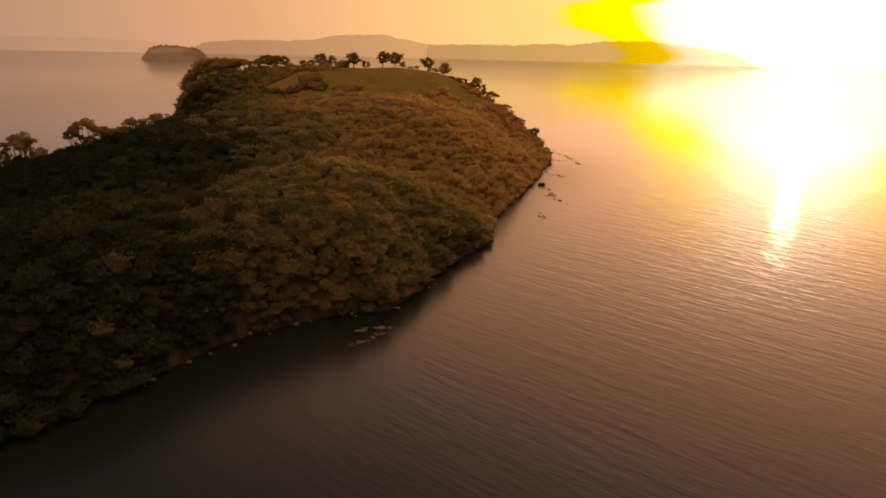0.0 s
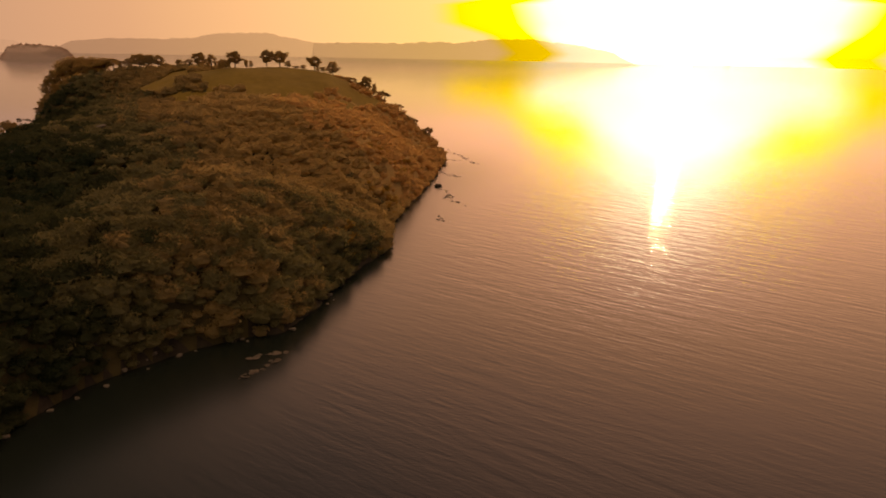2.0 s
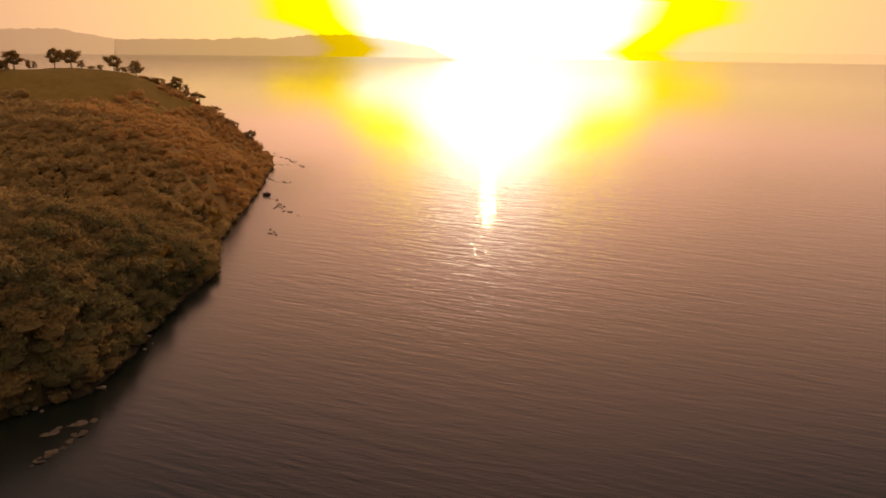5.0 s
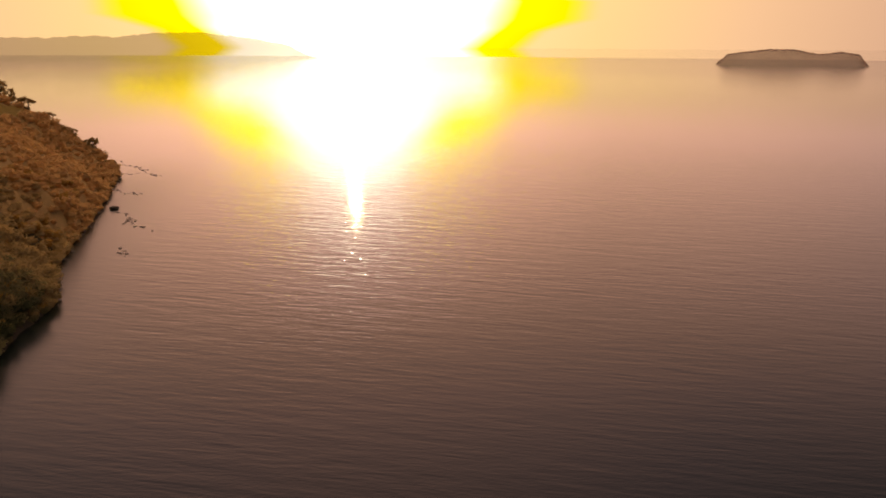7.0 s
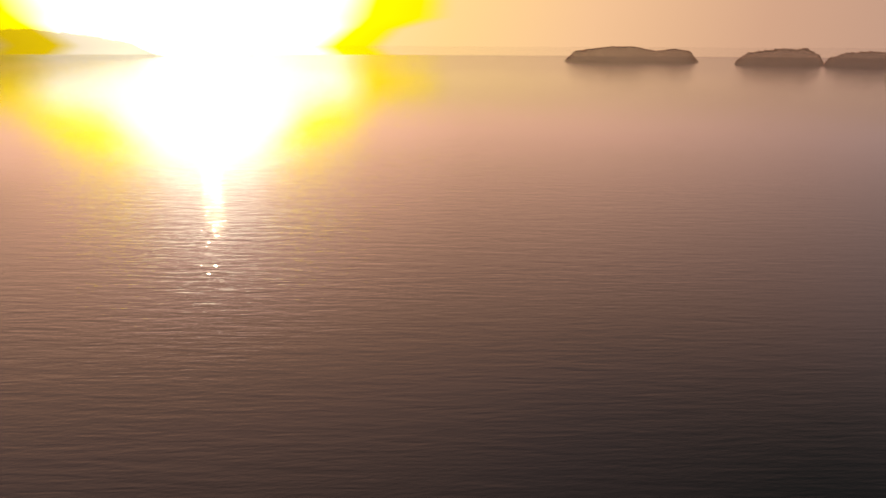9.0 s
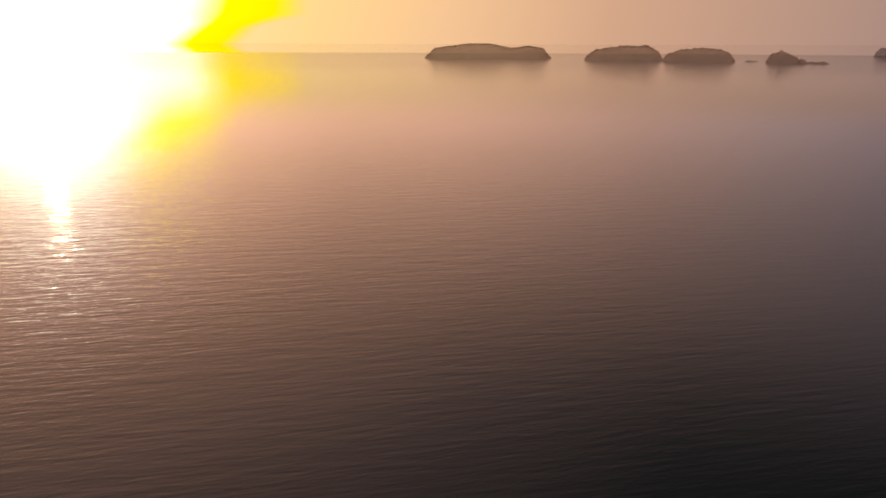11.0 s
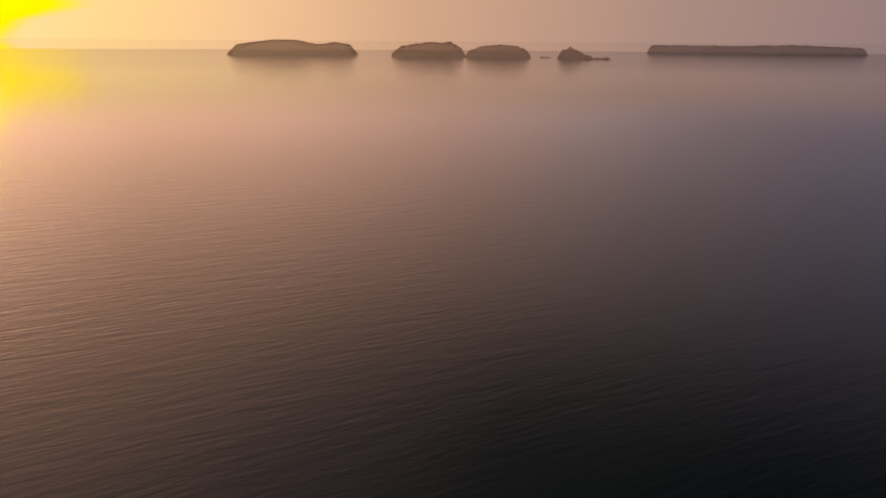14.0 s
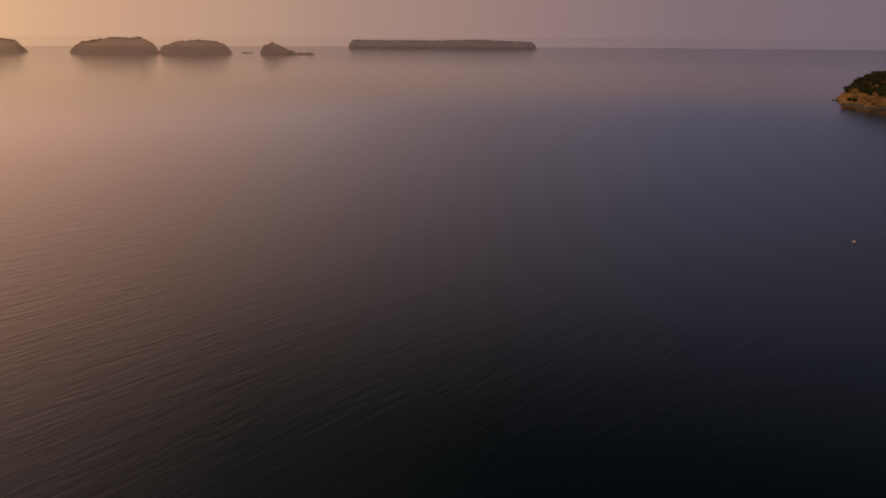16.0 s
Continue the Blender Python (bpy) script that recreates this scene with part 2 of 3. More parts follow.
def sea_water():
    m, t, out = material("calm_sea_water")
    turn = -radians(SUN_HEADING + 17)

    def waves(long, short, off=0.0, detail=1.0):
        return linked(t, "ShaderNodeTexNoise", Vector=place(t, (long, short, 1), turn + off), Scale=1.0, Detail=detail, Roughness=0.5, Distortion=0.25).outputs["Fac"]

    roll, swell, chop = waves(20, 3.3, -0.05), waves(6.5, 1.3), waves(1.0, 0.55, 0.3)
    crest = maths(t, "ABSOLUTE", maths(t, "SUBTRACT", waves(13, 2.2, 0.04, 2.0), 0.5))       # thin sharp crests
    wave = maths(t, "ADD", maths(t, "MULTIPLY", swell, 0.8), maths(t, "MULTIPLY", chop, 0.36))
    wave = maths(t, "ADD", wave, maths(t, "MULTIPLY", roll, 1.1))
    wave = maths(t, "SUBTRACT", wave, maths(t, "MULTIPLY", crest, 1.3))
    wave = maths(t, "MULTIPLY", wave, maths(t, "ADD", 0.45, speckle(t, 0.012, 2)))
    spot = t.nodes.new("ShaderNodeNewGeometry").outputs["Position"]
    here = linked(t, "ShaderNodeVectorMath", i0=spot)
    here.operation = "LENGTH"
    off_shore = linked(t, "ShaderNodeVectorMath", i0=spot, i1=(0.914, -0.404, 0))
    off_shore.operation = "DOT_PRODUCT"

    def between(value, lo, hi, a, b):
        n = linked(t, "ShaderNodeMapRange", Value=value, From_Min=lo, From_Max=hi, To_Min=a, To_Max=b)
        n.interpolation_type = "SMOOTHSTEP"
        return n.outputs[0]

    calm = maths(t, "MULTIPLY", between(here.outputs["Value"], 180, 620, 1.3, 0.3), between(here.outputs["Value"], 1200, 3000, 1.0, 1.3))
    lee = between(linked(t, "ShaderNodeSeparateXYZ", i0=spot).outputs["Y"], 40, 250, 0.28, 1.0)
    near = between(here.outputs["Value"], 330, 560, 0.0, 1.0)
    shelter = maths(t, "MAXIMUM", near, between(off_shore.outputs["Value"], -95, -10, 0.25, 1.0))                     # smooth under the island's bank
    wave = maths(t, "MULTIPLY", maths(t, "MULTIPLY", wave, calm), maths(t, "MULTIPLY", lee, shelter))
    far_rough = between(here.outputs["Value"], 700, 2500, 0.05, 0.11)
    bank_rough = maths(t, "MULTIPLY", maths(t, "SUBTRACT", 1.0, near), between(off_shore.outputs["Value"], -85, -15, 0.27, 0.0))                   # a fine ruffle close in
    lee_rough = maths(t, "MULTIPLY", between(linked(t, "ShaderNodeSeparateXYZ", i0=spot).outputs["Y"], -20, 180, 0.16, 0.0), between(here.outputs["Value"], 500, 1100, 1.0, 0.2))
    rough = maths(t, "MAXIMUM", maths(t, "MAXIMUM", far_rough, bank_rough), lee_rough)
    bank_lift = ramp(t, bank_rough, [(0.0, (0.0006, 0.0045, 0.0052)), (0.25, (0.010, 0.014, 0.010))])   # colour lifted under the bank, imitating a softer, lighter reflection
    bump = linked(t, "ShaderNodeBump", Strength=1.0, Distance=0.08, Height=wave)
    p = linked(t, "ShaderNodeBsdfPrincipled", Base_Color=bank_lift, Roughness=rough, IOR=1.333, Normal=bump.outputs[0])
    t.links.new(p.outputs[0], out.inputs[0])
    return m


WATER = sea_water()

# ---------------------------------------------------------------- mesh tools


def mesh_from(name, verts, faces, mats, mat_index=None, smooth=False):
    """A mesh from arrays of vertices and of triangles or quads."""
    me = bpy.data.meshes.new(name)
    verts, faces = np.asarray(verts, np.float32), np.asarray(faces, np.int32)
    n, k = faces.shape
    me.vertices.add(len(verts))
    me.vertices.foreach_set("co", verts.ravel())
    me.loops.add(n * k)
    me.loops.foreach_set("vertex_index", faces.ravel())
    me.polygons.add(n)
    me.polygons.foreach_set("loop_start", np.arange(0, n * k, k, dtype=np.int32))
    for m in mats:
        me.materials.append(m)
    if mat_index is not None:
        me.polygons.foreach_set("material_index", np.asarray(mat_index, np.int32))
    me.polygons.foreach_set("use_smooth", np.full(n, smooth))
    me.update(calc_edges=True)
    return me


def part(name, me, parent, label=""):
    ob = new(name, me)
    ob.parent = parent
    return tagged(ob, label)


def grid_faces(nu, nv):
    i = np.arange(nu * nv).reshape(nu, nv)
    return np.stack([i[:-1, :-1], i[1:, :-1], i[1:, 1:], i[:-1, 1:]], -1).reshape(-1, 4)


def value_noise(x, y, seed=0):
    """Smooth noise of about -1 to 1 on arrays, one cell a unit."""
    xi, yi = np.floor(x).astype(np.int64), np.floor(y).astype(np.int64)
    fx, fy = x - xi, y - yi
    fx, fy = fx * fx * (3 - 2 * fx), fy * fy * (3 - 2 * fy)

    def h(a, b):
        v = (a * 374761393 + b * 668265263 + seed * 974634711) & 0x7FFFFFFF
        v = ((v ^ (v >> 13)) * 1274126177) & 0x7FFFFFFF
        return ((v ^ (v >> 16)) & 0xFFFF) / 32767.5 - 1

    return (h(xi, yi) * (1 - fx) + h(xi + 1, yi) * fx) * (1 - fy) + (h(xi, yi + 1) * (1 - fx) + h(xi + 1, yi + 1) * fx) * fy


def fractal(x, y, octaves=4, seed=0):
    total, amp = 0.0, 1.0
    for k in range(octaves):
        total = total + amp * value_noise(x * 2**k, y * 2**k, seed + k)
        amp *= 0.5
    return total


def polar(heading, d):
    a = radians(heading)
    return d * math.sin(a), d * math.cos(a)


# ---------------------------------------------------------------- water


def water_z(r):
    """The sea, flat to 2.6 km; beyond, the sheet lifts a little, to carry the view to the true horizon."""
    return 10.0 * np.clip((np.asarray(r, float) - 2600) / 2280, 0, None) ** 2


def build_water():
    rings = np.concatenate([[0.5], np.linspace(20, 2600, 60), np.linspace(2680, 4880, 40)])
    turns = np.linspace(0, 2 * math.pi, 181)
    r, a = np.meshgrid(rings, turns, indexing="ij")
    v = np.stack([r * np.sin(a), r * np.cos(a), water_z(r)], -1).reshape(-1, 3)
    me = mesh_from("sea", v, grid_faces(len(rings), len(turns))[:, ::-1], [WATER], smooth=True)
    tagged(new("water", me), "calm rippled sea reflecting an orange sunrise sky", "water", kind="structure")


build_water()

# ---------------------------------------------------------------- main island

SHORE = [(-90, 70), (-62, 98), (-49, 120), (-39, 141), (-22, 154), (-6, 159), (-1, 167), (8, 189), (17, 211), (26, 226), (31, 258),
         (42, 290), (58, 332), (71, 375), (79, 400), (84, 428), (80, 470), (70, 520), (40, 570), (-20, 610), (-100, 640), (-180, 640),
         (-208, 632), (-185, 590), (-172, 550), (-166, 500), (-150, 430), (-130, 350), (-135, 290), (-165, 250), (-230, 215), (-270, 160),
         (-240, 90), (-160, 55)]
BUMPS = [(-20, 442, 93, 70, 45.0), (-100, 505, 80, 62, 41.0), (-165, 592, 46, 50, 38.0), (-60, 291, 78, 66, 27.0), (-92, 230, 72, 48, 18.0),
         (5, 345, 62, 78, 30.0), (-60, 365, 72, 60, 27.0), (46, 400, 36, 62, 8.0), (-205, 160, 70, 60, 12.0), (-55, 150, 52, 52, 20.0), (-22, 205, 42, 45, 19.0)]


def shore_distance(x, y):
    """Distance to the shoreline, positive inside."""
    px, py = np.asarray(x, float), np.asarray(y, float)
    best, inside = np.full(px.shape, 1e9), np.zeros(px.shape, bool)
    for (ax, ay), (bx, by) in zip(SHORE, SHORE[1:] + SHORE[:1]):
        dx, dy = bx - ax, by - ay
        t = np.clip(((px - ax) * dx + (py - ay) * dy) / (dx * dx + dy * dy), 0, 1)
        best = np.minimum(best, np.hypot(px - ax - t * dx, py - ay - t * dy))
        if ay != by:
            inside ^= ((ay > py) != (by > py)) & (px < (bx - ax) * (py - ay) / (by - ay) + ax)
    return np.where(inside, best, -best)


def inland(x, y):
    """Distance from the ragged waterline, positive on land."""
    x, y = np.asarray(x, float), np.asarray(y, float)
    return shore_distance(x, y) + 2.5 * fractal(x / 22, y / 22, 3, 5)


def ground(x, y):
    """Height of the island's ground."""
    x, y = np.asarray(x, float), np.asarray(y, float)
    d = inland(x, y)
    total = 0.0
    for cx, cy, sx, sy, h in BUMPS:
        q = ((x - cx) / sx) ** 2 + ((y - cy) / sy) ** 2
        total = total + (h * np.exp(-0.8 * q ** 1.5)) ** 3
    h = np.cbrt(total) + 4.0
    easy = 10.5 + 9.5 * np.clip((y - 300) / 70, 0, 1) * np.clip(x / 30, 0, 1)      # the bank is gentler at the point
    h = h * (1 - np.exp(-np.clip(d, 0, None) / easy)) + 1.6 * fractal(x / 30, y / 30, 3, 9) * np.clip(d / 20, 0, 1)
    return np.where(d > 0, h, -1.5 + 0.25 * np.clip(d, -6, 0))


def ground_at(x, y):
    return float(ground(np.array([x]), np.array([y]))[0])


def pasture(x, y, z):
    """Where the hilltop is open grass."""
    q = ((x + 12) / 78) ** 2 + ((y - 412) / 62) ** 2
    return (q + 0.7 * fractal(x / 18, y / 18, 4, 3) < 0.8) & (z > 30)


def glare_share(x, y):
    """How far the cover is lightened to imitate a veil of glare: dark green on the near side, golden towards the point.
    """
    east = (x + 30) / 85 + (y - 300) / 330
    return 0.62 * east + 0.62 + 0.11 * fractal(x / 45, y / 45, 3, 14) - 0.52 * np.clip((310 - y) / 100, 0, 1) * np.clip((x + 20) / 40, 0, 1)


def build_island():
    xs, ys = np.arange(-285, 100, 2.5), np.arange(42, 660, 2.5)
    x, y = np.meshgrid(xs, ys, indexing="ij")
    z = ground(x, y)
    f = grid_faces(len(xs), len(ys))
    v = np.stack([x, y, z], -1).reshape(-1, 3)
    top = v[f][..., 2].max(1)
    keep = top > -0.8
    f, top = f[keep], top[keep]
    mid = v[f].mean(1)
    # dry marks the ground that is lightened for the glare
    dry = glare_share(mid[:, 0], mid[:, 1]) > 0.72
    idx = np.where(mid[:, 2] < 1.1, 1, np.where(pasture(mid[:, 0], mid[:, 1], mid[:, 2]), 2, np.where(dry, 3, 0)))
    me = mesh_from("island_ground", v, f, [SOIL, DARK_BANK, GRASS, GLARE_LITTER], idx, smooth=True)
    return tagged(new("ground", me), "steep island hill of dark scrub with open grass on top", "island", kind="structure")


island = build_island()

# ---------------------------------------------------------------- foliage kit
rng = np.random.default_rng(7)


def leaf_cloud(n, radii, size, hollow=0.55, flat=0.0):
    """n leaf sprays as bent pairs of triangles through an ellipsoid, denser towards its skin."""
    p = rng.normal(size=(n, 3))
    p /= np.linalg.norm(p, axis=1)[:, None]
    p *= (hollow + (1 - hollow) * rng.random(n) ** 0.6)[:, None]
    p[:, 2] = np.where(p[:, 2] < 0, p[:, 2] * (1 - flat), p[:, 2])
    p *= np.asarray(radii)
    u = rng.normal(size=(n, 3))
    u /= np.linalg.norm(u, axis=1)[:, None]
    w = np.cross(u, rng.normal(size=(n, 3)))
    w /= np.linalg.norm(w, axis=1)[:, None]
    s = (size * (0.6 + 0.8 * rng.random(n)))[:, None]
    quad = np.stack([p - u * s, p + w * s * 0.55, p + u * s, p - w * s * 0.55], 1)
    quad[:, 1:4:2] += np.cross(u, w)[:, None] * (s * 0.3)[:, None]
    v = quad.reshape(-1, 3)
    b = np.arange(n)[:, None] * 4
    return v, np.concatenate([b + [0, 1, 2], b + [0, 2, 3]], 0)


def lump(radii, seed, rings=5, turns=8, rough=0.25):
    """A knobbly low mound, the shaded inside of a crown."""
    r = np.random.default_rng(seed)
    th = np.linspace(0.12, math.pi - 0.12, rings)
    ph = np.linspace(0, 2 * math.pi, turns, endpoint=False)
    t, p = np.meshgrid(th, ph, indexing="ij")
    k = 1 - rough + 2 * rough * r.random(t.shape)
    v = np.stack([np.sin(t) * np.cos(p) * k * radii[0], np.sin(t) * np.sin(p) * k * radii[1], np.cos(t) * k * radii[2]], -1).reshape(-1, 3)
    f = []
    for i in range(rings - 1):
        for j in range(turns):
            a, b, c, d = i * turns + j, i * turns + (j + 1) % turns, (i + 1) * turns + (j + 1) % turns, (i + 1) * turns + j
            f += [(a, d, c), (a, c, b)]
    return v, np.array(f)


def merged(pieces):
    vs, fs, base = [], [], 0
    for v, f in pieces:
        vs.append(v)
        fs.append(f + base)
        base += len(v)
    return np.concatenate(vs), np.concatenate(fs)


def bush_kind(seed, knobs=7, leaves=9, spray=0.17):
    """A bush crown about 1 m in radius: leafy knobs over a low dome."""
    r = np.random.default_rng(seed)
    out = [lump((0.72, 0.72, 0.5), seed, 5, 9, 0.22)]
    for k in range(knobs):
        a, d = 6.2832 * (k + 0.6 * r.random()) / knobs * 2, 0.1 + 0.6 * r.random()
        c = np.array([math.cos(a) * d, math.sin(a) * d, 0.1 + 0.38 * (1 - d * d) + 0.12 * r.random()])
        v, f = leaf_cloud(leaves, (0.5, 0.5, 0.36), spray)
        out.append((v + c, f))
    return merged(out)


def spread(kinds, pts, sizes, name, mats):
    """Copies of the crowns at the points, as one mesh."""
    r = np.random.default_rng(11)
    out = []
    for (px, py, pz), s in zip(pts, sizes):
        v, f = kinds[r.integers(len(kinds))]
        a = r.random() * 6.283
        c, n = math.cos(a), math.sin(a)
        w = np.stack([v[:, 0] * c - v[:, 1] * n, v[:, 0] * n + v[:, 1] * c, v[:, 2] * (0.62 + 0.36 * r.random())], 1) * s
        out.append((w + (px, py, pz), f))
    v, f = merged(out)
    return mesh_from(name, v, f, mats)


def scatter(x0, x1, y0, y1, step, seed):
    r = np.random.default_rng(seed)
    xs, ys = np.meshgrid(np.arange(x0, x1, step), np.arange(y0, y1, step), indexing="ij")
    x = (xs + (r.random(xs.shape) - 0.5) * step * 0.9).ravel()
    y = (ys + (r.random(ys.shape) - 0.5) * step * 0.9).ravel()
    return x, y, r


def build_bush():
    kinds = [bush_kind(100 + k) for k in range(12)]
    near_kinds = [bush_kind(140 + k, 12, 14, 0.125) for k in range(10)]
    x, y, r = scatter(-285, 95, 45, 650, 3.05, 3)
    z, d = ground(x, y), inland(x, y)
    ok = (d > 0.0) & (z > -0.3) & ~pasture(x, y, z)
    ok &= (y < 480) | (r.random(len(x)) < 0.12)
    ok &= (x > -170) | (r.random(len(x)) < 0.15)
    ok &= (glare_share(x, y) < 0.85) | (r.random(len(x)) < 0.85)
    x, y, z, d = x[ok], y[ok], z[ok], d[ok]
    for (ax, ay), (bx, by) in zip(SHORE[:17], SHORE[1:18]):      # a fringe that hangs over the rocks
        for k in range(int(math.hypot(bx - ax, by - ay) / 1.1)):
            t, off = r.random(), r.random() * 3.0
            n = math.hypot(bx - ax, by - ay)
            px, py = ax + (bx - ax) * t - (by - ay) / n * off, ay + (by - ay) * t + (bx - ax) / n * off
            x, y, z, d = np.append(x, px), np.append(y, py), np.append(z, max(ground_at(px, py), 0.2)), np.append(d, 3.0)
    # a second growth closes the gaps on the steep bank
    ex, ey, er = scatter(-125, 34, 60, 262, 2.5, 17)
    ez, ed = ground(ex, ey), inland(ex, ey)
    more = (ed > 0.3) & (ed < 26)
    x, y, z, d = np.append(x, ex[more]), np.append(y, ey[more]), np.append(z, ez[more]), np.append(d, ed[more])
    s = (1.75 + 1.9 * r.random(len(x)) ** 3.0) * np.clip(0.6 + d / 12, 0.6, 1)
    s = np.where(np.hypot(x, y) < 265, s * 1.15, s)
    near = (np.hypot(x, y) < 265) & (d < 30) & (x > -115)      # richer bushes along the steep bank
    # dry holds the painted glare step that picks each leaf tone
    dry = glare_share(x, y) + 0.055 * r.normal(size=len(x))
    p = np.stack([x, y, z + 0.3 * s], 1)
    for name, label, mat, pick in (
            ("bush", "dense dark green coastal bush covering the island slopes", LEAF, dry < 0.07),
            ("bush", "green bush lightened one step towards the glare", LEAF_MID, (dry >= 0.07) & (dry < 0.24)),
            ("tea_tree", "grey green scrub on the middle slopes, lightened for the glare", GLARE_OLIVE, (dry >= 0.24) & (dry < 0.41)),
            ("heath", "dull brown scrub, coloured as under a veil of glare", GLARE_DULL, (dry >= 0.41) & (dry < 0.58)),
            ("scrub", "olive brown scrub, lightened as under a veil of glare", GLARE_WARM, (dry >= 0.58) & (dry < 0.92)),
            ("bracken", "golden brown bracken, with the glare put into its colour", GLARE_GOLD, dry >= 0.92)):
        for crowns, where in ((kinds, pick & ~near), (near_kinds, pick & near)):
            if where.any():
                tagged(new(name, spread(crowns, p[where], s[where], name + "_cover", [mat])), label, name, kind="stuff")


build_bush()

# ---------------------------------------------------------------- far islands and coasts


def at_dip(dip):
    """How far off the sea shows at that angle, in degrees, below the level."""
    lo, hi = 300.0, 4850.0
    for _ in range(40):
        mid = (lo + hi) / 2
        if math.degrees(math.atan2(EYE_Z - float(water_z(mid)), mid)) > dip:
            lo = mid
        else:
            hi = mid
    return lo


def tree_domes(u, v, spacing, seed):
    """Rounded treetops of uneven height on a jittered grid, from 0 to about 1."""
    iu, iv = np.floor(u / spacing), np.floor(v / spacing)
    top = np.zeros(u.shape)
    for du in (-1, 0, 1):
        for dv in (-1, 0, 1):
            a, b = iu + du, iv + dv
            cu = (a + 0.5 + 0.4 * value_noise(a, b, seed)) * spacing
            cv = (b + 0.5 + 0.4 * value_noise(a, b, seed + 1)) * spacing
            tall = 0.6 + 0.4 * value_noise(a, b, seed + 2)
            q = ((u - cu) ** 2 + (v - cv) ** 2) / (0.72 * spacing) ** 2
            top = np.maximum(top, tall * np.sqrt(np.clip(1 - q, 0, 1)))
    return top


def islet(label, first, last, dip, crest, seed, deep=0.45, canopy=0.08, cell=2.6, mat=None, kind="", name="far_island", bluff=0.10, eye=(20.0, 50.0), crowns=4.0, spacing=10.0):
    """A wooded islet between two headings. crest: (share of its length, elevation in degrees of the treetops)."""
    d = at_dip(dip)
    width = radians(last - first) * d
    cx, cy = polar((first + last) / 2, d)
    away = Vector((cx, cy, 0)).normalized()
    cx, cy = cx + eye[0], cy + eye[1]
    side = Vector((away.y, -away.x, 0))
    z0 = float(water_z(d))
    us = np.arange(-width / 2 - cell, width / 2 + cell * 1.5, cell)
    vs = np.arange(-cell, width * deep + cell, cell)
    u, v = np.meshgrid(us, vs, indexing="ij")
    share = np.clip(u / width + 0.5, 0, 1)
    top = np.interp(share, [c[0] for c in crest], [math.tan(radians(c[1])) * d + EYE_Z - z0 for c in crest])
    edge = np.clip((0.5 - np.abs(u / width)) / bluff, 0, 1) ** 0.5
    across = np.clip(v / (width * deep * 0.2), 0, 1) ** 0.5 * np.clip((width * deep - v) / (width * deep * 0.4), 0, 1) ** 0.6
    lean = u + 0.35 * v                                   # treetops in ragged rows
    bumps = 1 + canopy * 0.55 * fractal(lean / (cell * 5), lean * 0, 3, seed) + canopy * 1.1 * np.abs(value_noise(lean / 8.0, v / 40.0, seed + 9))
    h = top * edge * across * bumps
    ragged = 0.7 * tree_domes(u, v, spacing, seed + 15) + 0.45 * tree_domes(u, v, spacing * 0.55, seed + 16) - 0.25
    h = h + 1.25 * crowns * ragged * np.clip(h / 8, 0, 1)
    h = np.where((edge <= 0) | (across <= 0), -2.0, h)
    p = np.stack([cx + side.x * u + away.x * v, cy + side.y * u + away.y * v, z0 + h], -1)
    f = grid_faces(len(us), len(vs))
    f = f[h.reshape(-1)[f].max(1) > -1.9][:, ::-1]
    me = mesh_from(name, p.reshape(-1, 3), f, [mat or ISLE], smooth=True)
    return tagged(new(name, me), label, "island", kind=kind)


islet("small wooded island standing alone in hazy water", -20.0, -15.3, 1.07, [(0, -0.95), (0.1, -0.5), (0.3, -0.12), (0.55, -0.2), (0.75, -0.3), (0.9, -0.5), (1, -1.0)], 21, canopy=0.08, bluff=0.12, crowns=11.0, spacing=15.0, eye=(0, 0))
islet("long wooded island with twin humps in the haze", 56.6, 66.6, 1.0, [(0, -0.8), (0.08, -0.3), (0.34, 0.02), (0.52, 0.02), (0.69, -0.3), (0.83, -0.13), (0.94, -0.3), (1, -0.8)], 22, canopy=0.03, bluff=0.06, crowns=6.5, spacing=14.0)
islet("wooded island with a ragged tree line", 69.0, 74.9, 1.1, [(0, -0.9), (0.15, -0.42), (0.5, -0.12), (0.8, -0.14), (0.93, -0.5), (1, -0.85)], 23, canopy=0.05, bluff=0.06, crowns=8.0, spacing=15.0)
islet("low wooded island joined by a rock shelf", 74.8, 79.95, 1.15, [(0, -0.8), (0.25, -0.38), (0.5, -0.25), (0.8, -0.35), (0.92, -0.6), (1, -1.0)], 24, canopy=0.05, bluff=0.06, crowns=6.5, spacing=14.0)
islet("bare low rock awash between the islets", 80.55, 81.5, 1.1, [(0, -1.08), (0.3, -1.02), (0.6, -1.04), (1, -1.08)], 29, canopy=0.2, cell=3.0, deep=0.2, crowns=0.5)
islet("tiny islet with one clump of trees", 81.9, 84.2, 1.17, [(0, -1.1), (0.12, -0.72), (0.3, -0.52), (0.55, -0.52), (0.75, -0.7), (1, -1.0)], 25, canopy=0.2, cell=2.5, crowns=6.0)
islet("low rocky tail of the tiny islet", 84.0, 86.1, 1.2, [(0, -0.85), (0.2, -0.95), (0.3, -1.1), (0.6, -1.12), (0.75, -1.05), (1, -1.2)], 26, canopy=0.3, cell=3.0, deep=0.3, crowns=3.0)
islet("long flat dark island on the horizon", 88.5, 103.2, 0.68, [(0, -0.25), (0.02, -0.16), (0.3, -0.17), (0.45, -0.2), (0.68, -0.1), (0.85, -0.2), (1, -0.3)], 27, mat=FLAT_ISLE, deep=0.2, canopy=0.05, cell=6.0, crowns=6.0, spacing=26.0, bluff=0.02)
